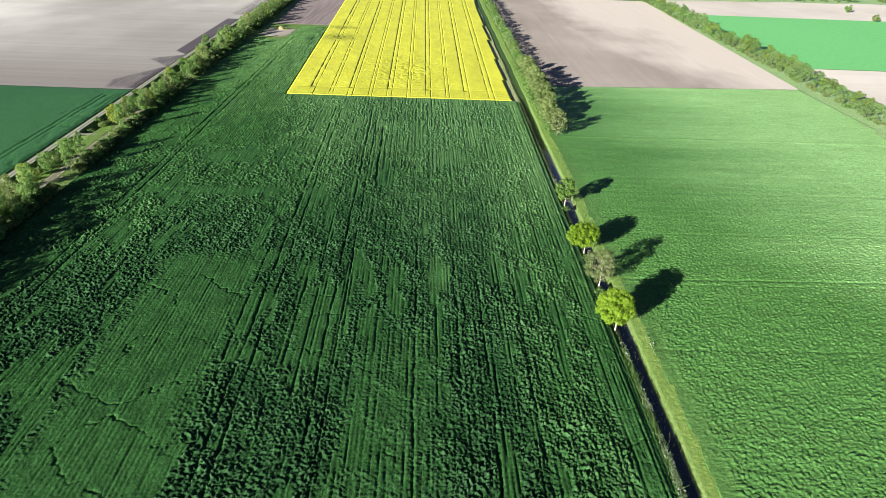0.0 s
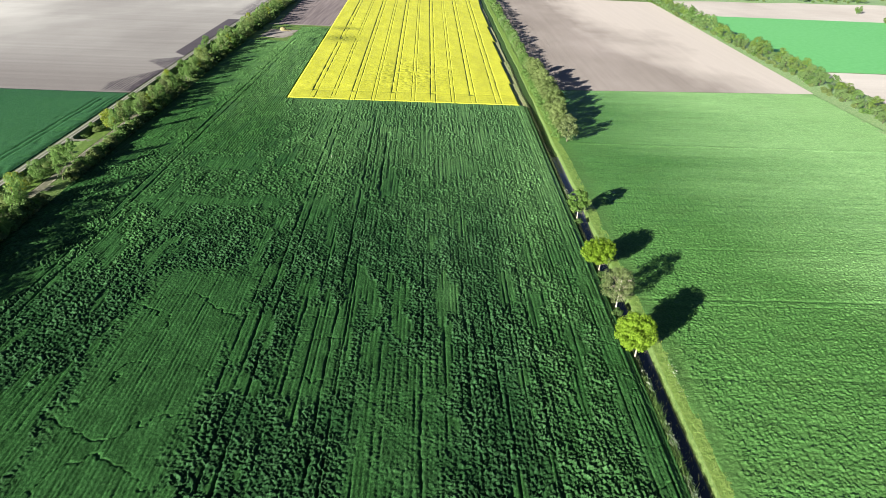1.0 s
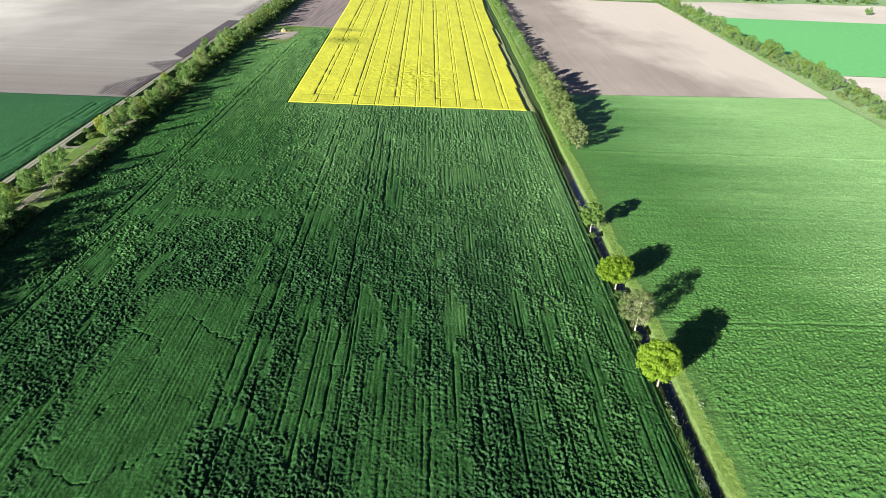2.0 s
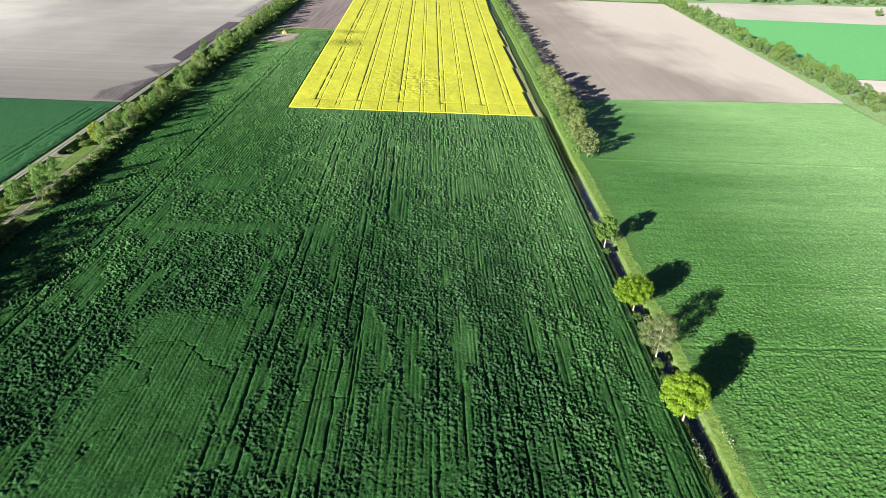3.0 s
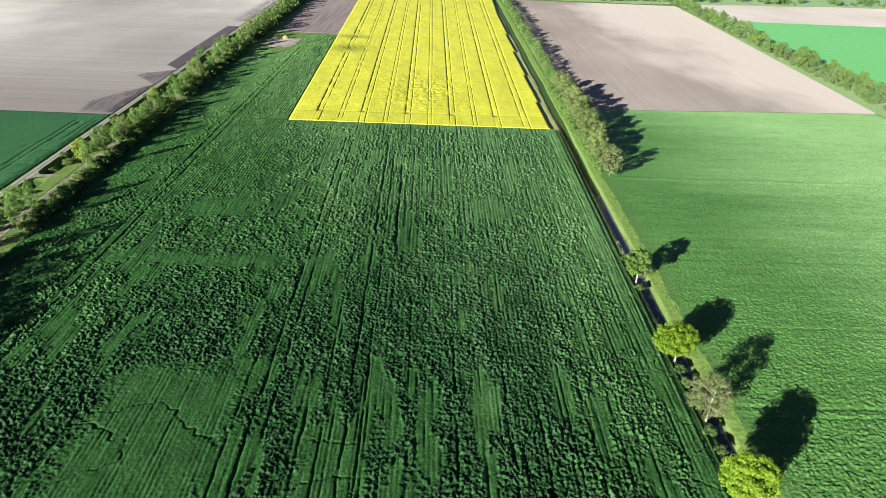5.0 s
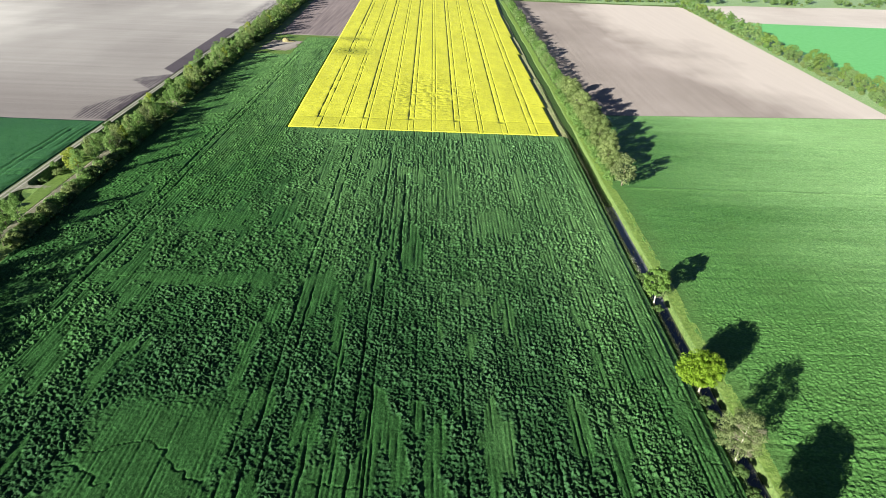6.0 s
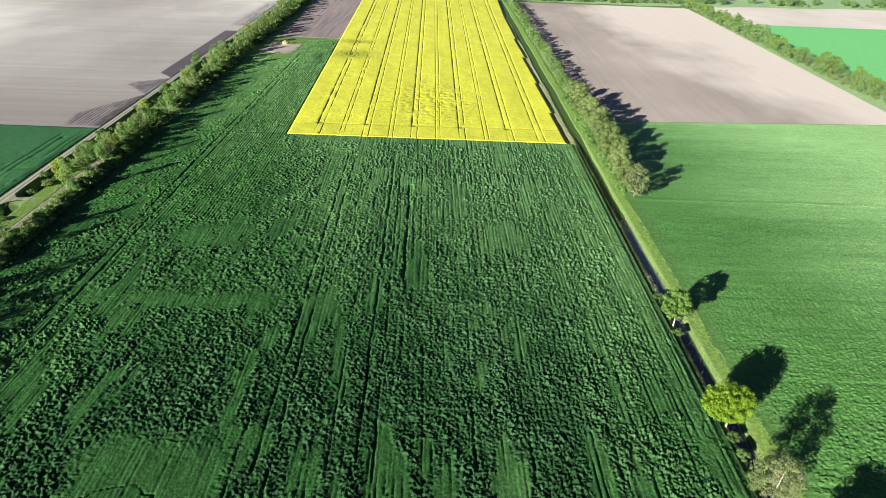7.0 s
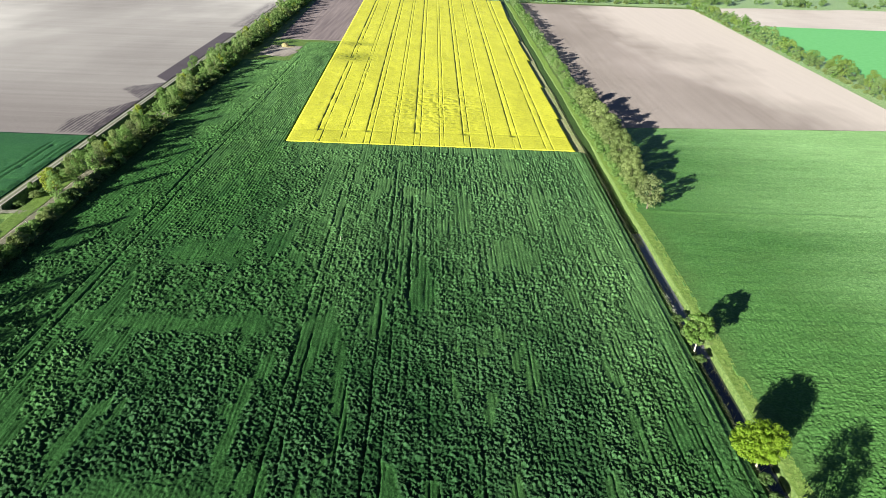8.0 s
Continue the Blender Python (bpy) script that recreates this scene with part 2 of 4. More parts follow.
def laid(name, grids, mat, bare=None):
    """One mesh of one or more grids."""
    base = np.cumsum([0] + [len(c) for c, _ in grids[:-1]])
    co = np.concatenate([c for c, _ in grids])
    quads = np.concatenate([q + b for (_, q), b in zip(grids, base)])
    me = bpy.data.meshes.new(name)
    me.vertices.add(len(co))
    me.vertices.foreach_set("co", co.astype(np.float32).ravel())
    me.loops.add(quads.size)
    me.loops.foreach_set("vertex_index", quads.astype(np.int32).ravel())
    me.polygons.add(len(quads))
    me.polygons.foreach_set("loop_start", np.arange(0, quads.size, 4, dtype=np.int32))
    me.polygons.foreach_set("use_smooth", np.ones(len(quads), dtype=bool))
    if bare is not None:
        for key, values in bare(co[:, 0], co[:, 1]).items():
            me.attributes.new(key, "FLOAT", "POINT").data.foreach_set("value", values.astype(np.float32))
    me.materials.append(mat)
    me.update(calc_edges=True)
    return new(name, me)


def sheet(name, xs, ys, height, mat, shift=None, skirt=None, bare=None):
    """A ground sheet over the lines xs and ys; height(X, Y) gives z, shift moves x along the way, skirt is the z to which the rim drops."""
    return laid(name, [grid(xs, ys, height, shift, skirt)], mat, bare)


def lines(a, b, d):
    return np.linspace(a, b, max(2, int(round((b - a) / d)) + 1))


def rim(a, b, d):
    """Even lines with a doubled line at both ends, for an upright rim."""
    return np.concatenate([[a - 0.04], lines(a, b, d), [b + 0.04]])


def part(name, me, parent, label=""):
    ob = new(name, me)
    ob.parent = parent
    return tagged(ob, label)


def tube(verts, faces, points, radii, sides=7):
    """Adds a tapered tube through the points to verts and faces."""
    base = len(verts)
    for k, (p, r) in enumerate(zip(points, radii)):
        d = Vector(points[min(k + 1, len(points) - 1)]) - Vector(points[max(k - 1, 0)])
        d.normalize()
        side = d.cross(Vector((0.31, 0.95, 0.05))).normalized()
        other = d.cross(side)
        for s in range(sides):
            a = 2 * math.pi * s / sides
            verts.append(tuple(Vector(p) + r * (math.cos(a) * side + math.sin(a) * other)))
    for k in range(len(points) - 1):
        for s in range(sides):
            a, b = base + k * sides + s, base + k * sides + (s + 1) % sides
            faces.append((a, b, b + sides, a + sides))
    faces.append(tuple(base + (len(points) - 1) * sides + s for s in range(sides)))


def wood(seed, height, radius, spread, limbs, mat, lean=(0, 0), twigs=3, fork=0.32, limb_mat=None):
    """A bent, tapered trunk and a list of its limbs with their twigs, each a mesh; with no limb_mat the limbs stay in the trunk's mesh."""
    r = random.Random(seed)
    verts, faces, branches = [], [], []
    top = height * 0.86
    spine = [(lean[0] * t * t * height + r.uniform(-0.1, 0.1) * t, lean[1] * t * t * height + r.uniform(-0.1, 0.1) * t, -0.25 + t * (top + 0.25)) for t in (0, 0.12, 0.3, 0.5, 0.75, 1)]
    tube(verts, faces, spine, [radius * k for k in (1.45, 1.0, 0.85, 0.62, 0.35, 0.1)], 7)
    for k in range(limbs):
        a, f = 2.4 * k + r.uniform(-0.4, 0.4), fork + (0.9 - fork) * (k + 0.5) / limbs
        i = min(int(f * 5), 4)
        p0 = Vector(spine[i]).lerp(Vector(spine[i + 1]), f * 5 - i)
        reach = spread * (1.05 - 0.6 * abs(f - 0.5)) * r.uniform(0.7, 1.0)
        p2 = p0 + Vector((math.cos(a) * reach, math.sin(a) * reach, r.uniform(0.25, 0.6) * reach))
        p1 = p0.lerp(p2, 0.5) + Vector((0, 0, -0.08 * reach))
        lv, lf = ([], []) if limb_mat else (verts, faces)
        tube(lv, lf, [p0, p1, p2], [radius * 0.36, radius * 0.2, radius * 0.06], 4)
        for j in range(twigs):
            q = p0.lerp(p2, r.uniform(0.4, 0.95))
            e = q + Vector((r.uniform(-1, 1), r.uniform(-1, 1), r.uniform(0.1, 1))).normalized() * spread * r.uniform(0.22, 0.42)
            tube(lv, lf, [q, e], [radius * 0.1, radius * 0.03], 3)
        if limb_mat:
            branches.append(mesh_from("branch", lv, lf, limb_mat, True))
    return mesh_from("trunk", verts, faces, mat, True), branches


def foliage(seed, count, leaf, radii, centre, mat, lumps=26, bite=0.32, hollow=0.55, taper=0.0):
    """A crown of single leaves on many small clumps, with an uneven outline and gaps between the clumps."""
    g = np.random.default_rng(seed)
    d = g.normal(size=(lumps, 3))
    d /= np.linalg.norm(d, axis=1, keepdims=True)
    far = g.uniform(hollow, 1.0, (lumps, 1)) ** 0.6
    radii = np.array(radii)
    size = g.uniform(0.7, 1.25, lumps) * bite * radii.mean()
    mid = d * far * (radii - bite * 0.55 * radii.mean())
    mid[:, :2] *= (1 - taper * np.clip(mid[:, 2:] / radii[2], -0.4, 1))
    pick = g.choice(lumps, count, p=size ** 2 / (size ** 2).sum())
    n = g.normal(size=(count, 3))
    n /= np.linalg.norm(n, axis=1, keepdims=True)
    n[:, 2] = np.where(g.random(count) < 0.65, np.abs(n[:, 2]), n[:, 2])
    pos = mid[pick] + n * (size[pick] * g.uniform(0.45, 1.0, count) ** 0.5)[:, None] * np.array([1.0, 1.0, 0.8])
    pos += np.array(centre)
    face = n + g.normal(size=(count, 3)) * 0.30 + np.array([0, 0, 0.30])
    face /= np.linalg.norm(face, axis=1, keepdims=True)
    ref = g.normal(size=(count, 3))
    u = np.cross(face, ref)
    u /= np.linalg.norm(u, axis=1, keepdims=True)
    v = np.cross(face, u)
    s = (leaf * g.uniform(0.6, 1.3, count))[:, None]
    quad = np.stack([pos - u * s, pos - v * s * 0.6 + face * s * 0.15, pos + u * s, pos + v * s * 0.6 + face * s * 0.15], 1).reshape(-1, 3)
    me = bpy.data.meshes.new("foliage")
    me.vertices.add(len(quad))
    me.vertices.foreach_set("co", quad.astype(np.float32).ravel())
    me.loops.add(len(quad))
    me.loops.foreach_set("vertex_index", np.arange(len(quad), dtype=np.int32))
    me.polygons.add(count)
    me.polygons.foreach_set("loop_start", np.arange(0, len(quad), 4, dtype=np.int32))
    me.attributes.new("tone", "FLOAT", "FACE").data.foreach_set("value", (0.6 * g.random(lumps)[pick] + 0.4 * g.random(count)).astype(np.float32))
    me.materials.append(mat)
    me.update(calc_edges=True)
    return me


def tree(name, x, y, z, wood_mesh, crown_mesh, label, category="tree", group="", turn=0.0, size=1.0, tall=1.0):
    ob = tagged(new(name), label, category, group)
    part("trunk", wood_mesh[0], ob)
    for limb in wood_mesh[1]:
        part("branch", limb, ob)
    part("crown", crown_mesh, ob)
    ob.matrix_basis = pose(x, y, z, 0, 0, turn) @ Matrix.Diagonal((size, size, size * tall, 1))
    return ob


# ---- the lie of the land ----
def ditch_x(y):
    """The ditch's middle line."""
    return 29.5 - 0.006 * np.maximum(0, y - 150) - 0.004 * np.maximum(0, 100 - y) + 0.12 * np.sin(y / 9.0) + 0.07 * np.sin(y / 3.7)


def lane_x(y):
    """How far the lane and its hedge swing west along the way."""
    return -0.034 * (np.clip(y, 60, 420) - 145)


EAST_BANK = [(-2.2, 0.0), (-1.6, -0.05), (-1.05, -0.16), (-0.75, -0.6), (-0.5, -1.0), (0.5, -1.15), (0.95, -1.0), (1.1, -0.45), (1.3, 0.0), (1.7, 0.06), (3.4, 0.05), (3.9, -0.12), (4.3, 0.0)]
WEST_BANK = [(-2.0, 0.0), (-1.75, -0.2), (-1.3, -1.25), (-0.7, -1.5), (0.7, -1.5), (1.35, -0.5), (2.0, 0.05)]
gx = [-2500, -600, -200, -120, -100, -94] + [-86.1 + a for a, _ in WEST_BANK] + [-80, -70, -40, 0, 20, 26] + [29.5 + a for a, _ in EAST_BANK] + [40, 70, 100, 130, 170, 260, 600, 2500]
gy = [-2500, -500, -300] + list(np.arange(-220, 481, 2.5)) + [560, 700, 1200, 2500]


def ground_shift(X, Y):
    east = (X > 26.5) & (X < 35)
    west = (X > -90) & (X < -83)
    return np.where(east, ditch_x(np.clip(Y, -220, 480)) - 29.5, 0) + np.where(west, lane_x(Y), 0)


def ground_z(X, Y):
    e = np.interp(X - ditch_x(np.clip(Y, -220, 480)), [a for a, _ in EAST_BANK], [b for _, b in EAST_BANK], 0, 0)
    w = np.interp(X + 86.1 - lane_x(Y), [a for a, _ in WEST_BANK], [b for _, b in WEST_BANK], 0, 0)
    gate = 1 - np.exp(-((Y - 146.0) / 2.2) ** 4)
    return e + w * gate


ground = tagged(sheet("ground", gx, gy, ground_z, GRASS, ground_shift), "flat grassy farmland cut by narrow ditches", "ground", kind="structure")
water = tagged(sheet("water", [-1.15, 1.15], lines(-220, 112, 5.0), lambda X, Y: -0.78, water_mat, lambda X, Y: ditch_x(Y)), "dark still water in the drainage ditch", "water", kind="structure")
tagged(sheet("water", [-1.15, 1.15], lines(112, 148, 4.0), lambda X, Y: -0.78, sky_tint_mat, lambda X, Y: ditch_x(Y)), "open ditch water tinted pale as reflected sky", "water", kind="structure")
tagged(sheet("ditch_bed", lines(-1.1, 1.1, 0.55), lines(148.5, 480, 2.0), lambda X, Y: -0.74 + 0.5 * step(183, 198, Y) + 0.16 * swell(X * 1.5, Y / 2, 98), DITCH_WEEDS, lambda X, Y: ditch_x(Y)), "dark overgrown ditch bed", "ditch", kind="structure")
tagged(sheet("field_margin", lines(-4.3, -1.6, 0.33), lines(187, 445, 1.5), lambda X, Y: 0.08 + 0.06 * swell(X, Y, 99), MARGIN, lambda X, Y: ditch_x(Y)), "pale worn grass margin between rape and ditch", "path", kind="structure")
bank = tagged(sheet("pavement", lines(1.36, 3.05, 0.28), lines(-220, 440, 1.5), lambda X, Y: 0.11 + 0.10 * swell(X, Y, 3), BANK, lambda X, Y: ditch_x(Y) + (X - 1.36) / 1.7 * (0.2 + 0.45 * swell(Y / 4.5, 0 * Y, 77))), "sunlit mown grass strip along the ditch", "grass strip", kind="structure")
bank.name = "grass_strip"


# ---- the fields ----
def slant(x):
    return np.interp(x, [-60, -45, -25, -12, 0, 15], [0.0, -0.02, -0.03, -0.03, -0.015, 0.0])


# Wheel tracks and open furrows in the tousled crop: x at y = 100, from y, to y, half width, depth.
TRACKS = [(c + o, y0, 278 if c < -50 else 176, 0.14, 0.66) for c, y0 in ((-59.3, 20), (-24.3, 20), (-13.6, 20)) for o in (-0.85, 0.85)] + [(-55.9, 20, 128, 0.1, 0.2), (-54.2, 20, 132, 0.1, 0.22), (-51.7, 20, 120, 0.1, 0.2), (-48.1, 20, 140, 0.1, 0.22), (-46.4, 20, 140, 0.1, 0.22)] + [
    (-10.7, 122, 158, 0.26, 1.0), (-9.5, 128, 152, 0.13, 0.4), (-11.9, 118, 166, 0.12, 0.35), (-8.2, 120, 168, 0.12, 0.35), (-6.9, 118, 172, 0.11, 0.3),
    (-1.6, 40, 96, 0.13, 0.5), (4.6, 55, 90, 0.15, 0.5), (5.8, 60, 84, 0.1, 0.35), (8.4, 30, 84, 0.16, 0.6), (9.5, 45, 78, 0.13, 0.45), (14.0, 40, 104, 0.15, 0.55),
    (11.8, 50, 92, 0.11, 0.35), (17.2, 70, 112, 0.11, 0.35), (-15.6, 112, 160, 0.11, 0.35), (-17.6, 84, 122, 0.12, 0.4), (-19.3, 60, 84, 0.14, 0.45), (-27.2, 50, 92, 0.14, 0.4),
    (-4.0, 110, 176, 0.12, 0.35), (-2.6, 116, 174, 0.1, 0.3), (0.8, 108, 170, 0.1, 0.26), (3.0, 96, 160, 0.1, 0.26), (7.0, 100, 172, 0.1, 0.26), (12.0, 104, 174, 0.1, 0.26), (18.6, 96, 176, 0.1, 0.26),
    (-20.6, 120, 176, 0.1, 0.26), (-29.0, 120, 174, 0.1, 0.26), (-33.0, 100, 150, 0.1, 0.26), (22.6, 20, 178, 0.1, 0.2), (24.2, 20, 178, 0.1, 0.2), (25.6, 20, 178, 0.1, 0.2),
]


def cereal_shape(X, Y):
    """Height of the canopy, and how far the tops of the laid lumps are coloured pale."""
    u = X - slant(X) * (Y - 100)
    # Plots of standing crop between stretches that the wind has laid, parted mostly along the drill rows.
    lodged = swell(u / 3.4, Y / 13, 5) + 0.55 * swell(u / 1.3, Y / 4.5, 6) + 0.5 * swell(X / 16, Y / 22, 7)
    rough = step(-0.30, -0.20, lodged)
    west = (1 - step(-45, -41, X)) * step(134, 144, Y)
    calm = np.maximum.reduce([
        0.9 * np.where(X < -41, 0, step(182.5, 184, Y + 0.6 * swell(X / 2, 0 * X, 34))), west * (0.42 - 0.25 * step(-66, -63, X) * (1 - step(-57, -55, X))), patch(X, Y, -50.5, -38.5, 130, 138), patch(X, Y, -57, -30, 112.3, 116),
        patch(X, Y, -43, -27, 0, 88, 2.5), patch(X, Y, -18.5, -12, 60, 80, 2.0), 0.85 * step(23.0, 24.0, X), 0.7 * patch(X, Y, -9, 2, 20, 68, 3)])
    rough = rough * (1 - 0.92 * calm)
    wp, wq = swell(X / 1.3, Y / 1.3, 11), swell(X / 1.3, Y / 1.3, 12)
    east = step(-26, -14, X)
    p, q = 0.75 * X - 0.65 * Y, 0.65 * X + 0.75 * Y
    # tussocks of laid stems: rounded lumps parted by thin creases, with smaller tufts on them
    lump = np.abs(swell(p / 0.72 + 0.7 * wp, q / 0.52 + 0.7 * wq, 13))
    fold = np.abs(swell(u / 0.44 + 0.45 * wp, Y / 0.85 + 0.6 * wq, 25))
    small = np.abs(swell(X / 0.33 + 0.4 * wq, Y / 0.34 + 0.4 * wp, 14))
    curl = np.exp(-(swell(p / 1.05 + 0.8 * wp, q / 0.46 + 0.8 * wq, 72) / 0.10) ** 2)
    lay = (0.42 * (lump * (1 - 0.4 * east) + 0.6 * fold * east) + 0.30 * small + 0.15 * curl) * np.clip(0.95 + 0.7 * swell(X / 4, Y / 6, 28), 0.55, 1.35)
    # farther on the laid stems lie in twisted strands along the rows
    strand = np.abs(swell(u / 0.46 + 0.4 * wp, Y / (0.95 + 0.9 * step(130, 165, Y)) + 0.6 * wq, 33))
    twist = 0.8 * step(98, 126, Y) * step(-34, -20, X)
    lay = lay * (1 - twist) + (0.60 * strand + 0.28 * small + 0.09 * curl) * twist
    z = 0.33 + 0.19 * (1 - rough) + 1.28 * rough * lay
    z = z + (0.10 - 0.05 * rough) * np.abs(swell(X / 0.36, Y / 0.5, 15)) + 0.03 * swell(X / 0.24, Y / 0.3, 18)
    # drill rows: narrow gaps that come and go
    for pitch, seed, deep in ((0.98, 16, 0.11), (3.1, 17, 0.12)):
        row = u / pitch + 0.35 * swell(u / 5, Y / 60, seed)
        gap = np.exp(-(((row - np.floor(row) - 0.5) * pitch + 0.07 * swell(Y / 1.2, np.floor(row) * 3.7, seed + 20)) / 0.095) ** 2)
        z = z - deep * (1 - 0.65 * np.maximum(calm, west) * (pitch > 2) - 0.35 * west * (pitch < 2)) * (0.7 + 0.3 * east) * (1 - rough * (0.45 - 0.9 * twist) * (pitch < 2)) * gap * (1 + (0.8 * twist * step(120, 150, Y) + 0.9 * east * (1 - twist)) * (pitch < 2)) * np.clip(0.45 + 0.3 * west + 1.7 * swell(Y / 7, np.floor(row) * 5.3, seed + 30), 0, 1)
    crack = np.abs(swell(X / 13 + 0.10 * wp, Y / 9 + 0.10 * wq, 23))
    z = z - 0.2 * calm * (1 - west) * (1 - step(0.003, 0.009, crack)) * (1 - step(170, 174, Y))
    for c, y0, y1, w, deep in TRACKS:
        near = (np.abs(u - c) < 1.0) & (Y > y0 - 2) & (Y < y1 + 2)
        un, yn = u[near], Y[near]
        wob = 0.16 * swell(yn / 1.6, 0 * yn + c, 21) + 0.25 * swell(yn / 9, 0 * yn + c, 24)
        z[near] -= 0.58 * deep * np.exp(-((un - c - wob) / (0.85 * w)) ** 2) * step(y0 - 2, y0 + 2, yn) * (1 - step(y1 - 2, y1 + 2, yn)) * np.clip(0.7 + 1.3 * swell(yn / 3.5, 0 * yn + c, 22), 0.05, 1)
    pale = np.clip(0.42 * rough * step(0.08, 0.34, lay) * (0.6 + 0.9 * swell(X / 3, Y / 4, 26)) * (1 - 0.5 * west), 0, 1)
    thin = np.maximum.reduce([0.55 * (1 - rough), 0.42 * step(94, 124, Y + 8 * swell(X / 9, Y / 9, 39)) * (1 - step(-26, -8, X)), 0.5 * (1 - step(-54, -44, X)) * step(80, 98, Y), west * (0.92 + 0.5 * swell(X / 2, Y / 9, 29)), 0.35 * np.where(X < -41, 0, step(182.5, 184, Y)), 0.85 * patch(X, Y, -50.5, -38.5, 130, 138), 0.75 * patch(X, Y, -57, -30, 112.3, 116), 0.42 * step(9, 19, X) * (1 - 0.4 * step(130, 160, Y)), 0.3 * twist, 0.6 * step(23.0, 24.0, X)])
    z = z + (1 - rough) * (1 - west) * 0.03 * np.cos(2 * np.pi * (u / 0.56 + 0.25 * swell(u / 4, Y / 40, 36))) * np.clip(0.7 + 1.4 * swell(u / 2.5, Y / 15, 37), 0, 1.2)
    z = z + west * (0.03 + 0.04 * step(-62, -56, X)) * np.clip(0.75 + 1.2 * swell(u / 1.7, Y / 9, 36), 0.1, 1.3) * np.cos(2 * np.pi * (u / 0.66 + 0.3 * swell(X / 7, Y / 50, 27)))
    z = z + 0.055 * step(-2, 10, X) * (1 - step(108, 130, Y)) * np.cos(2 * np.pi * (u / 0.64 + 0.3 * swell(u / 3, Y / 12, 40))) * np.clip(0.7 + 1.2 * swell(u / 2.2, Y / 7, 49), 0, 1.3)
    z = z * (1 - 0.5 * step(26.0, 27.2, X))
    return np.maximum(z, 0.05), pale, np.clip(thin, 0, 1)


PALE, THIN = [], []


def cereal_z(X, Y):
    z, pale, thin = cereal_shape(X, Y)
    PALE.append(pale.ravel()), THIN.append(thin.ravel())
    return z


def west_edge(X, Y):
    """Lets the field's west rim follow the hedge, and its east rim the rape's edge."""
    return lane_x(Y) * (1 - step(-75, -60, X)) - 0.043 * np.maximum(Y - 187, 0) * step(-55, -45, X) * (Y > 187.21)


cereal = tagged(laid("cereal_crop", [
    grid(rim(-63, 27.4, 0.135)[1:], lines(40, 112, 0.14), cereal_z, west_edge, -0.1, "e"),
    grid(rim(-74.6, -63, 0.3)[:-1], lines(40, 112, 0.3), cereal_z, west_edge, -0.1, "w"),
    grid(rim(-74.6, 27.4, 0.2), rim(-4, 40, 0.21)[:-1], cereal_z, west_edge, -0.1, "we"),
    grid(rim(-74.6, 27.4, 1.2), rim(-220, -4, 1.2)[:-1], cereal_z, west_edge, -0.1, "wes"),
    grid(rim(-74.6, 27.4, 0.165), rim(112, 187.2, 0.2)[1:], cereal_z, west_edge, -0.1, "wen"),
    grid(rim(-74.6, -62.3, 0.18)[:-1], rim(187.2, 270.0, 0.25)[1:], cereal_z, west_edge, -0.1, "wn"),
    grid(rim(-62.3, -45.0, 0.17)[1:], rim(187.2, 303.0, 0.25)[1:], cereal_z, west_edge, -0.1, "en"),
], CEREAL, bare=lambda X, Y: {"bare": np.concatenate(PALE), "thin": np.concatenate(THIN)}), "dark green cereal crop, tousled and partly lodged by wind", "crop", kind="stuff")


def young_z(X, Y):
    wp = swell(X / 1.5, Y / 1.5, 41)
    z = 0.08 + 0.37 * np.abs(swell(X / 0.46 + 0.4 * wp, Y / 0.42 + 0.4 * wp, 42)) * (0.14 + 1.06 * (1 - step(70, 150, Y))) + 0.20 * np.abs(swell(X / 0.5 + 0.5 * wp, Y / 0.46, 46)) * (1 - 0.8 * step(90, 160, Y)) + 0.08 * np.abs(swell(X / 0.4, Y / 0.36, 43)) * (1 - 0.7 * step(100, 160, Y)) + 0.05 * swell(X / 6, Y / 2.2, 44) + 0.010 * np.cos(2 * np.pi * (Y / 2.6 + 0.25 * swell(X / 20, Y / 6, 47))) * np.clip(0.5 + 1.4 * swell(X / 9, Y / 4, 48), 0, 1)
    for c, w, deep in ((84.6, 0.2, 0.42), (83.0, 0.15, 0.1), (156.3, 0.35, -0.10), (120.5, 0.3, 0.06), (101.0, 0.3, 0.06), (66.0, 0.3, 0.06), (139.0, 0.3, 0.05)):
        z = z - deep * np.exp(-((Y - c - 0.012 * (X - 40) - 0.25 * swell(X / 3, 0 * X + c, 45)) / w) ** 2)
    return 0.09 + (np.maximum(z, 0.1) - 0.09) * (0.35 * step(0.0, 0.3, X - 2.7 - ditch_x(Y)) + 0.65 * step(0.3, 3.2, X - 2.7 - ditch_x(Y))) * (1 - 0.85 * step(204, 208.6, Y))


def young_bare(X, Y):
    """Where the stand is thin: along the ditch and in drifts drawn out along the drill rows."""
    edge = 1 - step(0.8, 5.0, X - 2.7 - ditch_x(Y) + 1.5 * swell(X / 2, Y / 3, 79))
    return {"bare": np.clip(0.22 * edge + 0.10 * step(0.05, 0.45, swell(X / 9, Y / 3.5, 80) + 0.5 * swell(X / 2.5, Y / 1.2, 74)), 0, 1)}


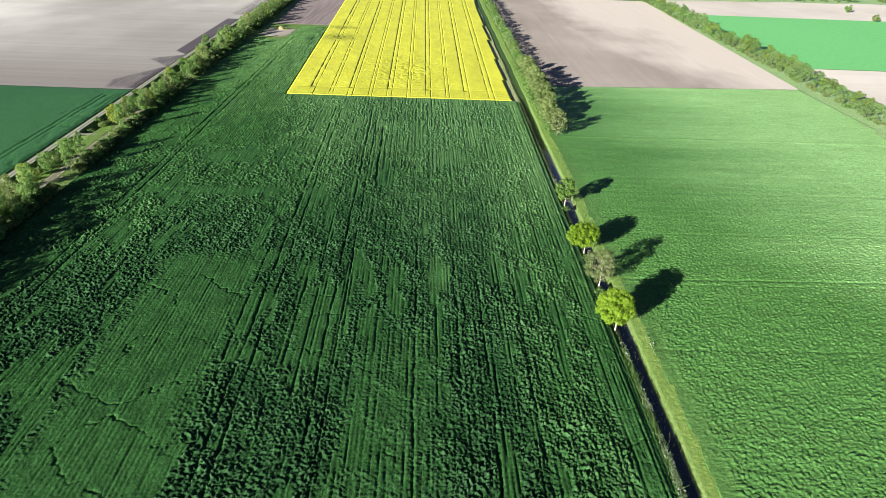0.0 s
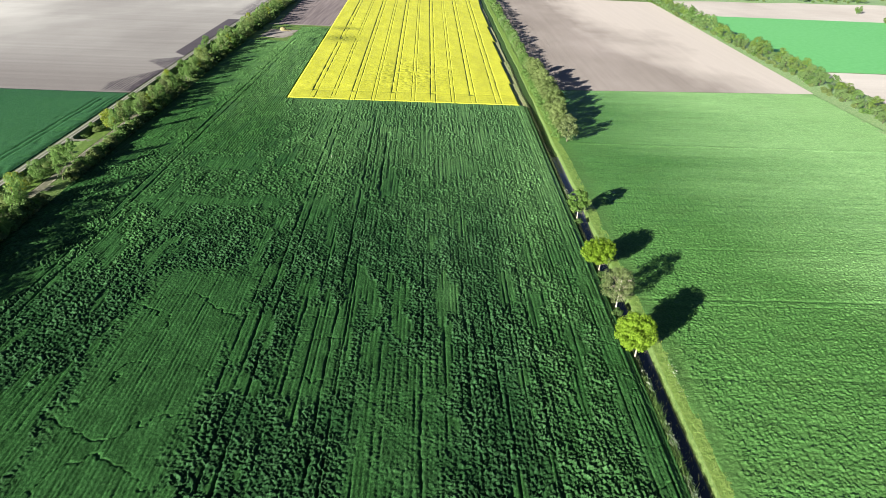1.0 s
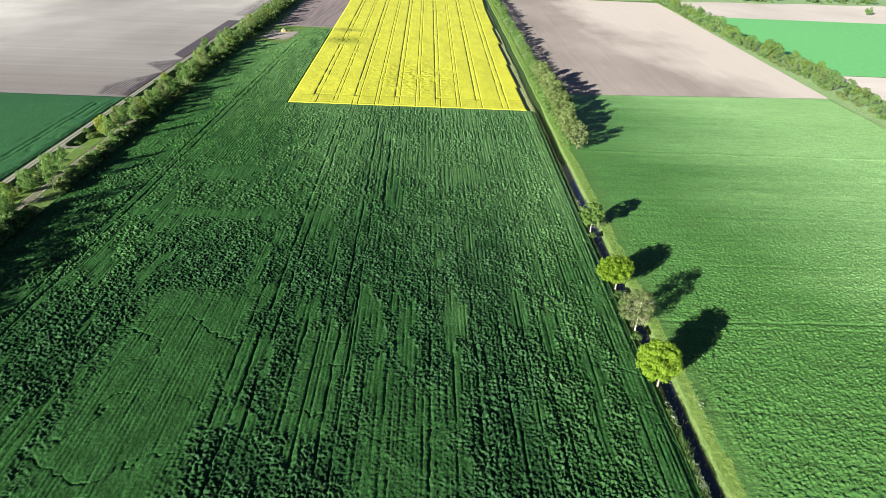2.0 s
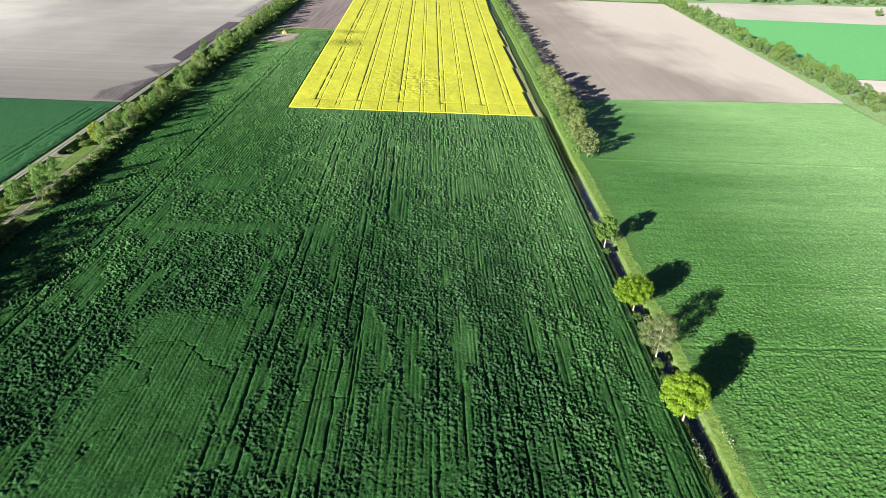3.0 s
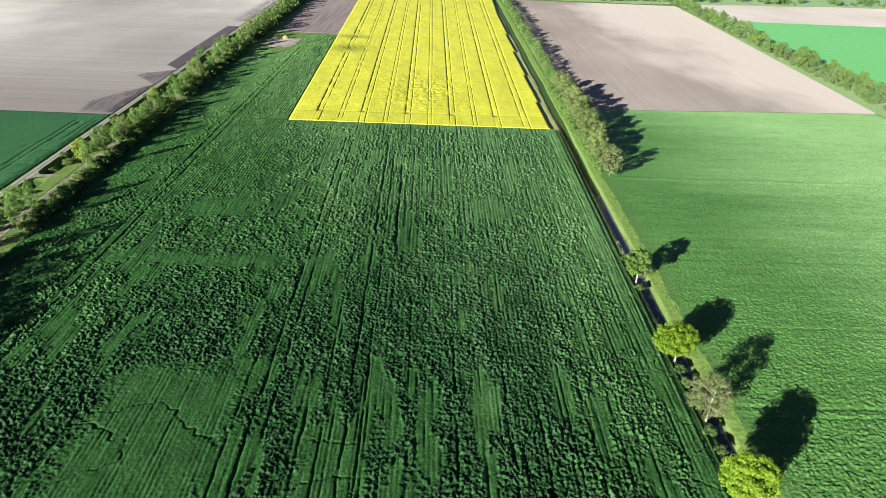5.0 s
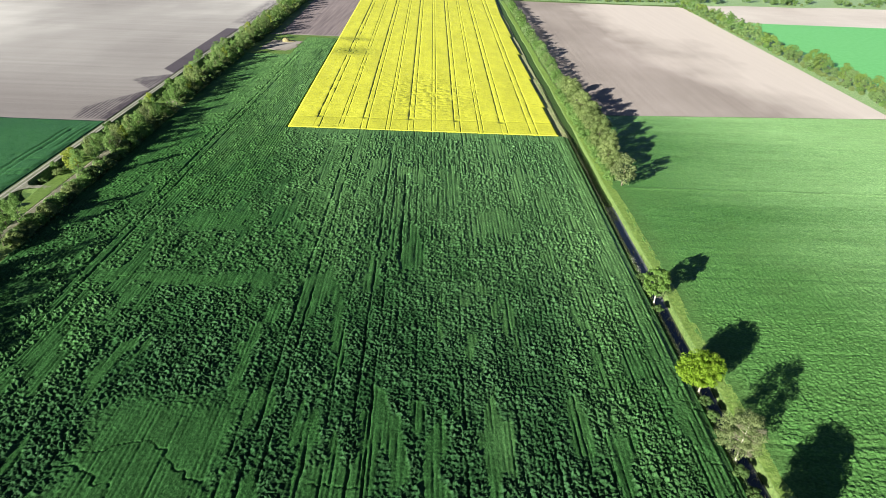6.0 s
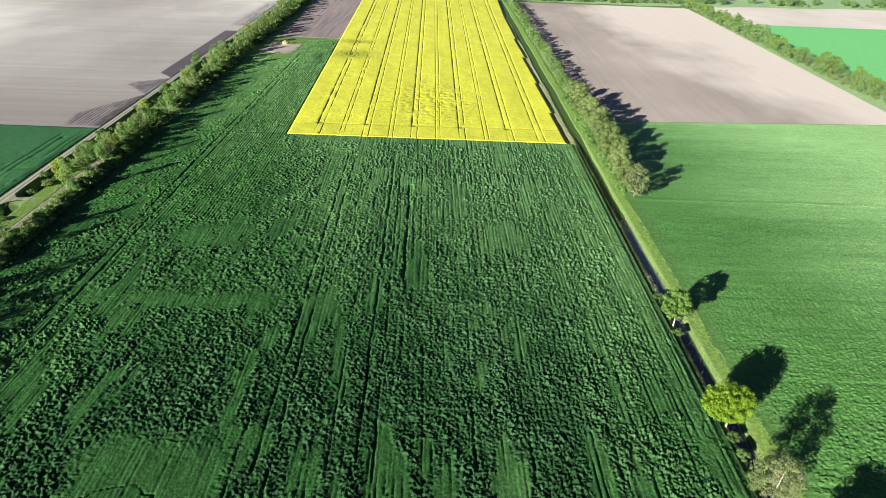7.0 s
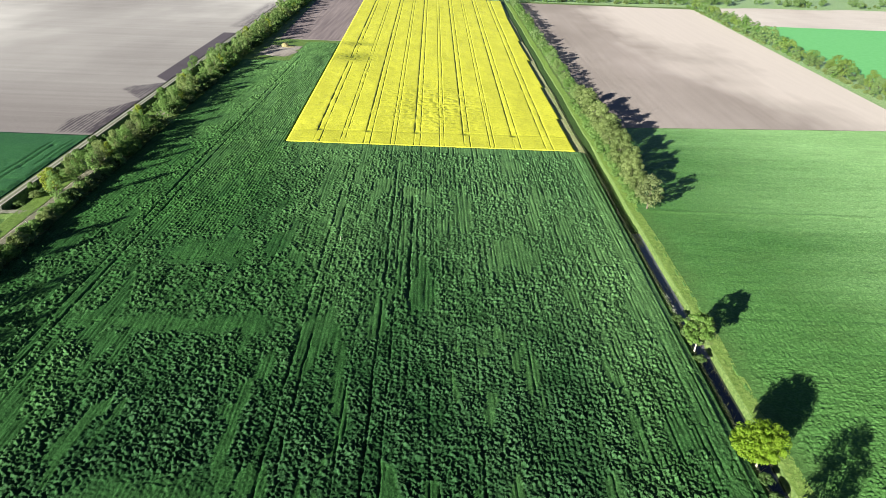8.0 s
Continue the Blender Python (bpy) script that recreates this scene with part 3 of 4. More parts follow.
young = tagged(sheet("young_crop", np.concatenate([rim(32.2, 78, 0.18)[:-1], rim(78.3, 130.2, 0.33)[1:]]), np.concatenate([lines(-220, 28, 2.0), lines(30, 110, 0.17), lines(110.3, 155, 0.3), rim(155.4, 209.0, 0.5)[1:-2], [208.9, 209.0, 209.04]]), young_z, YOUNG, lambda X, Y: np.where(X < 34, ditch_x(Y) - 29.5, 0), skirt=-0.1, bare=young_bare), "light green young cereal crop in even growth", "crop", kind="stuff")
young.data.vertices.foreach_get("co", co := np.empty(len(young.data.vertices) * 3, np.float32))
co = co.reshape(-1, 3)
co[:, 1] += np.where(co[:, 1] > 200, (co[:, 0] - 50) * 0.075 * (co[:, 1] - 200) / 9.0, 0)
young.data.vertices.foreach_set("co", co.ravel())

# The rape: tramlines every 12.2 m with a lighter drill gap half way between; the columns of its mesh run along the lines.
RAPE_DARK, RAPE_LIGHT, RAPE_SIDE = (-37.4, -25.2, -13.0, -0.7, 11.6), (-31.2, -18.9, -6.9, 5.4), (18.4, 20.1)


def rape_gap(C, Y):
    """How open the stand is, by column and way."""
    inside = step(195.8, 197.2, Y)
    gap = 0.10 * (1 - inside)
    wob = 0.08 * swell(Y / 2.5, C * 0, 52)
    for c in RAPE_DARK:
        on = np.clip(0.7 + 1.0 * swell(Y / 6, 0 * Y + c, 51), 0.2, 1)
        gap = np.maximum(gap, np.exp(-((C - c + 0.75 - wob) / 0.21) ** 2) * (0.45 + 0.55 * inside) * on)
        gap = np.maximum(gap, 0.7 * np.exp(-((C - c - 0.75 - wob) / 0.15) ** 2) * np.clip(0.6 + 1.0 * swell(Y / 4, 0 * Y + c, 57), 0.1, 1))
        gap = np.maximum(gap, 0.95 * np.exp(-((C - c + 0.3) / 0.9) ** 2 - ((Y - 197.0) / 0.8) ** 2))
    for c in RAPE_LIGHT:
        on = np.clip(0.65 + 0.9 * swell(Y / 5, 0 * Y + c, 58), 0.15, 1)
        gap = np.maximum(gap, 0.6 * on * np.exp(-((C - c + 0.55 - wob) / 0.13) ** 2))
        gap = np.maximum(gap, 0.5 * on * np.exp(-((C - c - 0.55 - wob) / 0.13) ** 2))
    for c in RAPE_SIDE:
        gap = np.maximum(gap, 0.75 * np.exp(-((C - c - wob) / 0.2) ** 2) * np.clip(0.65 + swell(Y / 6, 0 * Y + c, 53), 0.1, 1))
    gap = np.maximum(gap, 0.35 * np.exp(-((Y - 196.3 - 0.02 * (C + 37)) / 0.3) ** 2) * step(-42, -40, C))
    thin = np.exp(-((C + 37) / 8.0) ** 2) * (np.exp(-((Y - 280) / 7) ** 2) + 0.8 * np.exp(-((Y - 304) / 4) ** 2))
    spots = step(0.04, 0.26, swell(C / 1.0, Y / 1.6, 54)) * np.clip(0.5 * np.exp(-((C + 9) / 14) ** 2 - ((Y - 222) / 22) ** 2) + thin, 0, 1)
    specks = 0.35 * step(0.3, 0.5, swell(C / 0.6, Y / 0.9, 50))
    return np.clip(np.maximum.reduce([gap, spots, 0.5 * thin, specks]), 0, 1)


GAPS = []


def rape_z(C, Y):
    gap = rape_gap(C, Y)
    rimmed = np.maximum(gap, 0.9 * (Y < 187.59) + 0.8 * (C < -44.51))
    GAPS.append(np.clip(rimmed, 0, 1).ravel())
    return 0.62 + 0.03 * swell(C / 0.8, Y / 0.9, 55) + 0.08 * swell(C / 4, Y / 6, 56) - 0.30 * gap


def rape_shift(X, Y):
    t = (X + 44.5) / 69.5
    saw = 24.3 + 1.3 * np.interp(Y, [187, 213, 213.1, 246, 246.1, 285, 285.1, 322, 322.1, 380, 440], [0.8, 0.3, 0.9, 0.2, 0.8, 0.1, 1.0, 0.2, 1.0, 0.5, 1.4])
    return (1 - t) * (-0.043 * (Y - 187.5)) + t ** 26 * (saw - 25.0)


columns = [rim(-44.5, 25.0, 0.5)] + [c + s * d + lines(-0.36, 0.36, 0.08) for cs, d in ((RAPE_DARK, 0.75), (RAPE_LIGHT, 0.55)) for c in cs for s in (-1, 1)] + [c + lines(-0.3, 0.3, 0.1) for c in RAPE_SIDE]
columns = np.unique(np.round(np.concatenate(columns), 2))
rows = np.concatenate([[187.56, 187.6, 187.75], rim(187.6, 300, 0.45)[2:-1], lines(300.8, 445, 0.9), [445.04]])
C, Y = np.meshgrid(columns, rows)
crop, quads = grid(columns, rows, rape_z, None, -0.1)
crop[:, 0] += rape_shift(C, Y).ravel()
rape = tagged(laid("rapeseed_crop", [(crop, quads)], RAPE, bare=lambda X, Y: {"bare": GAPS[0]}), "bright yellow flowering rapeseed crop with tramlines", "crop", kind="stuff")


def left_z(X, Y):
    z = 0.30 + 0.08 * np.abs(swell(X / 0.8, Y / 0.9, 61)) + 0.05 * swell(X / 5, Y / 9, 62)
    bend = X + 0.02 * (Y - 160) + 0.5 * swell(Y / 12, 0 * Y, 60)
    for c, first, last in ((-95.7, 100, 181.0), (-97.2, 100, 183.0), (-92.1, 172, 190), (-93.3, 168, 190)):
        z = z - 0.20 * np.exp(-((bend - c) / 0.22) ** 2) * step(first - 2, first + 2, Y) * (1 - step(last - 1, last, Y))
    for off in (0.0, 2.0):
        z = z - 0.20 * np.exp(-((Y - 151.0 - off - 0.25 * (X + 96) - 0.03 * (X + 96) ** 2) / 0.25) ** 2) * step(-97, -95, X)
    z = np.maximum(z - 0.12 * step(0.1, 0.4, swell(X / 2.5, Y / 3, 59)) * step(-103, -97, X), 0.03)
    return 0.08 + (z - 0.08) * step(0.0, 1.2, lane_x(Y) - 90.3 - X + 0.3 * swell(X, Y / 2, 58)) * step(-0.5, 9.0, 187.7 - Y + 0.6 * swell(X / 2, Y, 57))


tagged(sheet("cereal_crop", np.concatenate([lines(-330, -112, 4.0), rim(-111, -90.3, 0.3)[1:]]), np.concatenate([lines(-220, 98, 4.0), rim(100, 187.7, 0.6)[1:]]), left_z,
             LEFT_CROP, lambda X, Y: lane_x(Y) * step(-110, -92, X), skirt=-0.1), "deep green cereal crop with a pair of wheel tracks", "crop", kind="stuff")
tagged(sheet("soil_field_west", lines(-420, -91.9, 3), lines(187.72, 480, 3), lambda X, Y: 0.05 + 0.03 * swell(X / 2, Y / 2, 63), SOIL_LEFT, lambda X, Y: lane_x(Y) * step(-110, -92, X)), "pale dry harrowed soil with light drifts", "field", kind="structure")
tagged(sheet("soil_field_east", np.concatenate([lines(36.0, 84, 0.6), lines(85.2, 130.5, 1.2)]), np.concatenate([[209.03], lines(209.5, 443, 1.5)]), lambda X, Y: 0.14 + 0.03 * swell(X / 2, Y / 2, 64) + 0.045 * np.cos(2 * np.pi * (X / 2.7 + 0.2 * swell(X / 8, Y / 30, 38))) * (1 - step(46, 66, X)) * (1 - step(270, 360, Y)) * np.clip(0.4 + 1.5 * swell(X / 5, Y / 40, 35), 0.0, 1),
             SOIL_RIGHT, lambda X, Y: (X - 36) / 94.5 * 0.052 * (Y - 213)), "grey brown tilled soil paling to sand", "field", kind="structure")
co = np.empty(len(scene.objects["soil_field_east"].data.vertices) * 3, np.float32)
scene.objects["soil_field_east"].data.vertices.foreach_get("co", co)
co = co.reshape(-1, 3)
co[:, 1] += np.where(co[:, 1] < 216, (co[:, 0] - 50) * 0.075 * (216 - co[:, 1]) / 7.0, 0)
scene.objects["soil_field_east"].data.vertices.foreach_set("co", co.ravel())
tagged(sheet("soil_field_north", lines(-75.5, -48.5, 1.5), lines(311.5, 470, 3), lambda X, Y: 0.05 + 0.03 * swell(X, Y / 9, 65), SOIL_NORTH, lambda X, Y: -0.05 * (Y - 307)), "violet grey ploughed soil with pale drill lines", "field", kind="structure")
tagged(sheet("hedge_verge", lines(130.3, 150, 1.5), lines(60, 448, 3), lambda X, Y: 0.10 + 0.08 * swell(X, Y, 68), MEADOW, lambda X, Y: 0.052 * (Y - 213) * (1 - (X - 130.3) / 40)), "pale grassy verge under the hedge", "grass", kind="structure")
tagged(sheet("far_crop", rim(150, 420, 5), rim(250.5, 390, 4), lambda X, Y: 0.12 + 0 * X, FAR_CROP), "bright green crop beyond the hedge", "crop", kind="stuff").name = "cereal_crop"
tagged(sheet("soil_field_near_east", lines(148, 420, 8), lines(120, 250, 8), lambda X, Y: 0.05 + 0 * X, SOIL_PALE), "bleached sandy soil beyond the hedge", "field", kind="structure")
tagged(sheet("soil_field_far_east", lines(152, 420, 8), lines(386.1, 475, 6), lambda X, Y: 0.05 + 0 * X, SOIL_PALE), "bleached sandy soil strip", "field", kind="structure")
# Fresh dark tillage along the west lane: one broad pass and ragged, broken strips before and after it.
def damp(X, Y):
    """How far the soil has been turned up, by place."""
    a = -90.2 - (X - lane_x(Y))
    comb = 0.5 + 0.5 * np.cos(2 * np.pi * (a / 0.95 + 0.3 * swell(a / 2.0, Y / 14, 92)))
    torn = 0.7 * swell(a / 0.8, Y / 3.2, 93) + 0.6 * swell(a / 0.45, Y / 1.1, 91) + 0.6 * swell(a / 2.5, Y / 8, 94)
    ends = 3.0 * swell(np.floor(a / 1.15) * 3.1, Y * 0, 95)
    first = step(188, 190, Y) * (1 - step(217.2, 219.2, Y + 0.6 * ends + 1.8 * a)) * (1 - step(9.0, 10.2, a + 1.6 * torn - 0.2 * (Y - 192)))
    second = step(217, 218.2, Y + 0.5 * ends - 1.1 * a) * (1 - step(236, 237.5, Y + 0.5 * ends + 0.72 * a)) * (1 - step(8.0, 10.5, a + 2.0 * torn))
    broad = step(237.4, 238.2, Y - 1.05 * a) * (1 - step(318, 319, Y)) * (1 - step(5.1, 5.4, a))
    last = step(329, 334, Y + 2 * ends) * (1 - step(400, 412, Y + 3 * ends)) * (1 - step(4.5, 8.0, a + 2.5 * torn))
    loose = np.maximum.reduce([first * np.clip(1.0 - 0.95 * comb * step(0.5, 3.5, a) + 0.9 * torn, 0.08, 1), second * np.clip(1.0 - 0.5 * comb + 0.8 * torn, 0.3, 1), 0.8 * last * np.clip(0.75 - 0.4 * comb + 1.2 * torn, 0.05, 1)])
    return np.clip(np.maximum(broad, loose), 0, 1)


tagged(sheet("tilled_strip", lines(-102.0, -90.2, 0.22), np.concatenate([lines(187.8, 240, 0.25), lines(240.5, 414, 0.5)]), lambda X, Y: 0.12 + 0.03 * damp(X, Y) * swell(X / 0.5, Y / 0.9, 66), SOIL_DARK, lambda X, Y: lane_x(Y), bare=lambda X, Y: {"damp": damp(X, Y)}), "dark freshly tilled strips in pale dry soil", "soil", kind="structure")

# ---- the lane, the gravel track and the turning between them ----
def ruts(X, Y):
    """The two bare wheel lines of the track, by place."""
    return np.exp(-((np.abs(X - lane_x(Y) + 89.02) - 0.5) / 0.24) ** 2) * np.clip(0.85 + 0.5 * swell(X, Y / 4, 72), 0.2, 1)


tagged(sheet("gravel_track", lines(-89.8, -88.25, 0.12), lines(-220, 470, 1.0), lambda X, Y: 0.085 + 0.03 * swell(X / 0.4, Y / 0.8, 71) - 0.05 * ruts(X, Y), TRACK, lambda X, Y: lane_x(Y) + 0.10 * swell(Y / 2, X * 2, 70), bare=lambda X, Y: {"bare": ruts(X, Y)}), "pale rutted gravel farm track with a grassy middle", "track", kind="structure")
tagged(sheet("lane_ditch_bed", lines(-87.2, -85.1, 0.35), lines(-220, 470, 2.0), lambda X, Y: -1.42 + 0.12 * swell(X, Y, 78) + 1.35 * np.exp(-((Y - 146.0) / 2.6) ** 4), DITCH_WEEDS, lambda X, Y: lane_x(Y)), "dark overgrown bed of the lane ditch", "ditch", kind="structure")
tagged(sheet("road", lines(-80.7, -79.6, 0.55), lines(-220, 470, 3), lambda X, Y: 0.06 - 0.015 * (X + 80.3) ** 2, ASPHALT, lambda X, Y: lane_x(Y)), "narrow tan worn asphalt lane", "road", kind="structure")
turning = tagged(sheet("gravel_turning", lines(-88.3, -81.0, 0.25), lines(145.5, 146.9, 0.2), lambda X, Y: 0.08 + 0.03 * swell(X / 0.5, Y / 0.5, 73), GRAVEL, lambda X, Y: lane_x(Y)), "worn gravel turning joining lane and track", "track", kind="structure")
co = np.empty(len(turning.data.vertices) * 3, np.float32)
turning.data.vertices.foreach_get("co", co)
co = co.reshape(-1, 3)
flare = 1.0 + 2.6 * np.exp(-((co[:, 0] + 88.4) / 0.9) ** 2) + 2.2 * np.exp(-((co[:, 0] + 80.9) / 1.0) ** 2) + 0.35 * swell(co[:, 0] / 0.8, co[:, 1] * 0, 75)
co[:, 1] = 146.2 + (co[:, 1] - 146.2) * flare + 0.25 * np.sin(0.8 * co[:, 0])
turning.data.vertices.foreach_set("co", co.ravel())

# ---- trees by the ditch ----
lime_wood, lime_crown = wood(1, 5.6, 0.13, 2.6, 11, TAN_BARK, limb_mat=BARK), foliage(1, 22000, 0.115, (3.0, 2.7, 2.85), (-0.5, 0, 4.2), LIME_LEAF, 560, 0.15, 0.2)
tree("tree", 27.9, 70.3, 0, lime_wood, lime_crown, "round broadleaf tree in fresh lime green leaf", group="trees along the ditch")
tree("tree", 28.1, 93.0, 0, wood(2, 5.2, 0.12, 2.4, 10, TAN_BARK, limb_mat=BARK), foliage(2, 17000, 0.115, (3.1, 2.6, 2.35), (-0.6, 0, 3.7), LIME_LEAF, 460, 0.15, 0.2), "spreading broadleaf tree in fresh lime green leaf", group="trees along the ditch")
tree("tree", 28.3, 82.2, 0, wood(3, 6.9, 0.10, 2.3, 20, PALE_BARK, twigs=14, limb_mat=TAN_BARK), foliage(3, 7800, 0.09, (2.65, 2.55, 3.35), (-0.45, 0, 4.1), BUD_LEAF, 150, 0.17, 0.35), "nearly bare tree in brown bud with a pale trunk", group="trees along the ditch")
tree("tree", 28.2, 112.6, 0, wood(4, 5.4, 0.10, 2.1, 14, PALE_BARK, lean=(0.04, 0.02), twigs=6, limb_mat=BARK), foliage(4, 6500, 0.13, (2.25, 2.2, 2.4), (-0.3, 0, 3.7), SHADY_LEAF, 110, 0.18, 0.35), "small thinly leafed olive green tree with a pale trunk", group="trees along the ditch")

# ---- hedgerows: a few grown shapes, set out again and again ----
KINDS, MID_KINDS, FAR_KINDS = {}, {}, {}
for k, (leafmat, nleaf, size, rad) in {
        "willow": (GREY_LEAF, 5600, 0.165, (2.9, 2.9, 3.7)), "green": (GREEN_LEAF, 3200, 0.128, (2.4, 2.4, 2.5)), "olive": (OLIVE_LEAF, 3200, 0.128, (2.3, 2.3, 2.9)),
        "yellow": (YELLOW_LEAF, 3200, 0.128, (2.2, 2.2, 2.6)), "bud": (BUD_LEAF, 2200, 0.15, (2.3, 2.3, 2.6)), "dark": (DARK_LEAF, 1300, 0.18, (1.6, 1.6, 1.1)), "pale": (GREY_LEAF, 1300, 0.17, (1.5, 1.5, 1.2)),
        "spring": (HAZY_LEAF, 2000, 0.19, (2.4, 2.4, 2.5)), "gold": (GOLD_LEAF, 2000, 0.18, (2.4, 2.4, 2.5)), "feather": (GREEN_LEAF, 1100, 0.14, (1.5, 1.5, 2.6)), "birch": (GREY_LEAF, 1500, 0.14, (1.9, 1.9, 2.8)), "shrub": (GREEN_LEAF, 1500, 0.15, (1.7, 1.7, 1.4))}.items():
    low, order = k in ("dark", "pale", "shrub"), 10 * len(KINDS)
    up = (0, 0, rad[2] * (0.95 if low else 1.15))
    KINDS[k] = [(wood(100 + v, rad[2] * (1.4 if low else 1.75), 0.06 if low else 0.13, rad[0] * 0.8, 5 if low else 8, BARK, twigs=1 if low else 2, fork=0.15 if low else 0.28),
                 foliage(order + v, nleaf, size, rad, up, leafmat, 26 if low else 64, 0.34 if low else 0.26, 0.4, 0.25)) for v in range(3)]
    MID_KINDS[k] = [foliage(order + 8 + v, int(nleaf * 0.9), size * 0.98, rad, up, leafmat, 26 if low else 52, 0.32 if low else 0.25, 0.45, 0.25) for v in range(2)]
    FAR_KINDS[k] = [foliage(order + 5 + v, nleaf // 6, size * 2.1, rad, up, leafmat, 30, 0.3, 0.5, 0.25) for v in range(2)]
LABELS = {"willow": "grey green budding willow", "green": "spring green broadleaf tree", "olive": "olive green broadleaf tree", "yellow": "yellow green young tree", "bud": "thin brown budding tree", "spring": "spring green broadleaf tree in haze-paled leaf", "gold": "golden olive broadleaf tree", "feather": "slender green tree in early leaf", "birch": "feathery grey green tree",
          "dark": "low dark green scrub bush", "pale": "low pale grey green bush", "shrub": "bushy green hedge shrub"}
SPOTS = random.Random(7)


FAR_ROWS = {}


def grow(kind, x, y, size=1.0, tall=1.0, group="", where=""):
    low = kind in ("dark", "pale", "shrub")
    z, turn = float(ground_z(np.array([x]), np.array([y]))[0]), SPOTS.uniform(0, 360)
    if y > 300:
        FAR_ROWS.setdefault(group, []).append((SPOTS.choice(FAR_KINDS[kind]), pose(x, y, z, 0, 0, turn) @ Matrix.Diagonal((size, size, size * tall, 1))))
        return
    w, c = SPOTS.choice(KINDS[kind])
    if x > 120 or y > 240:
        c = SPOTS.choice(MID_KINDS[kind])
    tree("bush" if low else "tree", x, y, z, w, c, LABELS[kind] + where, "bush" if low else "tree", group, turn, size, tall)


def far_row(name, label, plants):
    """The far end of a hedge, where no plant can be told from the next, as one mesh."""
    mats = sorted({me.materials[0].name for me, _ in plants})
    cos, tones, shades = [], [], []
    for me, m in plants:
        v = np.empty(len(me.polygons), np.float32)
        me.attributes["tone"].data.foreach_get("value", v)
        shades.append(v)
        c = np.empty(len(me.vertices) * 3, np.float32)
        me.vertices.foreach_get("co", c)
        a = np.array(m)
        cos.append(c.reshape(-1, 3) @ a[:3, :3].T + a[:3, 3])
        tones += [mats.index(me.materials[0].name)] * len(me.polygons)
    co = np.concatenate(cos)
    me = bpy.data.meshes.new(name)
    me.vertices.add(len(co))
    me.vertices.foreach_set("co", co.astype(np.float32).ravel())
    me.loops.add(len(co))
    me.loops.foreach_set("vertex_index", np.arange(len(co), dtype=np.int32))
    me.polygons.add(len(co) // 4)
    me.polygons.foreach_set("loop_start", np.arange(0, len(co), 4, dtype=np.int32))
    for n in mats:
        me.materials.append(bpy.data.materials[n])
    me.polygons.foreach_set("material_index", np.array(tones, dtype=np.int32))
    me.attributes.new("tone", "FLOAT", "FACE").data.foreach_set("value", np.concatenate(shades))
    me.update(calc_edges=True)
    return tagged(new(name, me), label, "hedge", kind="stuff")


# Tall willows beside the ditch, then a lower green hedge running on.
for x, y, s in ((34.3, 157.4, 1.0), (33.6, 163.0, 0.75), (33.2, 167.5, 0.98), (34.4, 173.0, 0.95), (33.5, 178.5, 1.05), (34.8, 184.0, 0.98), (33.6, 189.5, 1.05), (34.6, 195.0, 1.02), (33.8, 201.0, 1.1),
                (34.3, 207.5, 1.0), (33.4, 213.0, 0.95), (34.2, 219.5, 1.0), (33.6, 227.0, 0.85)):
    grow("bud" if y < 158 else "willow" if SPOTS.random() < 0.75 else "green", x, y, s * (1.3 if y < 158 else 1.0), group="willows beside the ditch", where=" beside the ditch")
for y in np.arange(160, 232, 4.5):
    grow("shrub", 32.2 + SPOTS.uniform(-0.4, 0.4), float(y), SPOTS.uniform(0.8, 1.1), group="shrubs under the willows", where=" at the willows' feet")
y = 233.0
while y < 446:
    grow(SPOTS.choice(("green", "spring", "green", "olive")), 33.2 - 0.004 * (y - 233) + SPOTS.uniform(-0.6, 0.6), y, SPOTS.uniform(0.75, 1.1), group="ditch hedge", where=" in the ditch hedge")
    y += SPOTS.uniform(3.4, 4.8)

# The hedge along the lane: low scrub on the field side, single trees on either verge, saplings between them.
def along(off, y):
    return off + float(lane_x(np.array(y)))


y = 60.0
while y < 455:
    if not (111 < y < 121.5 or 199 < y < 205):
        grow(SPOTS.choice(("dark", "shrub", "pale", "shrub", "pale")), along((-76.0 if y < 166 or SPOTS.random() < 0.55 else -77.9) + SPOTS.uniform(-0.7, 0.6), y), y, SPOTS.uniform(0.85, 1.2) * (1.12 if y < 166 else 1.0), SPOTS.uniform(0.75, 1.1) * (0.95 if 108 < y < 166 else 1.1), group="lane hedge", where=" along the lane")
    y += SPOTS.uniform(1.0, 1.7)
y = 167.0
while y < 455:
    if not 199 < y < 204:
        k = SPOTS.uniform(0.55, 0.86)
        grow(SPOTS.choice(("green", "olive", "yellow", "bud", "green", "olive", "birch")), along(SPOTS.choice((-78.2, -78.2, -81.8)) + SPOTS.uniform(-0.4, 0.4), y), y, k, SPOTS.uniform(1.25, 1.55), group="lane trees", where=" along the lane")
    y += SPOTS.uniform(2.4, 4.8)
y = 169.0
while y < 455:
    grow(SPOTS.choice(("feather", "feather", "birch")), along(-78.0 + SPOTS.uniform(-0.8, 0.6), y), y, SPOTS.uniform(0.7, 1.0), 1.3, group="lane saplings", where=" along the lane")
    y += SPOTS.uniform(5.0, 10.0)
for y, kind, k in ((61, "green", 1.0), (76, "olive", 0.95), (91.5, "green", 1.05), (99, "bud", 0.9), (107.0, "birch", 0.95), (114.2, "yellow", 1.0), (122.0, "green", 0.95), (130.0, "green", 0.95), (154.5, "yellow", 0.95), (162.0, "birch", 0.9), (166.5, "green", 0.85)):
    grow(kind, along(-81.4 + SPOTS.uniform(-0.2, 0.2), y), float(y), k, 1.05, group="verge trees", where=" on the verge of the lane")
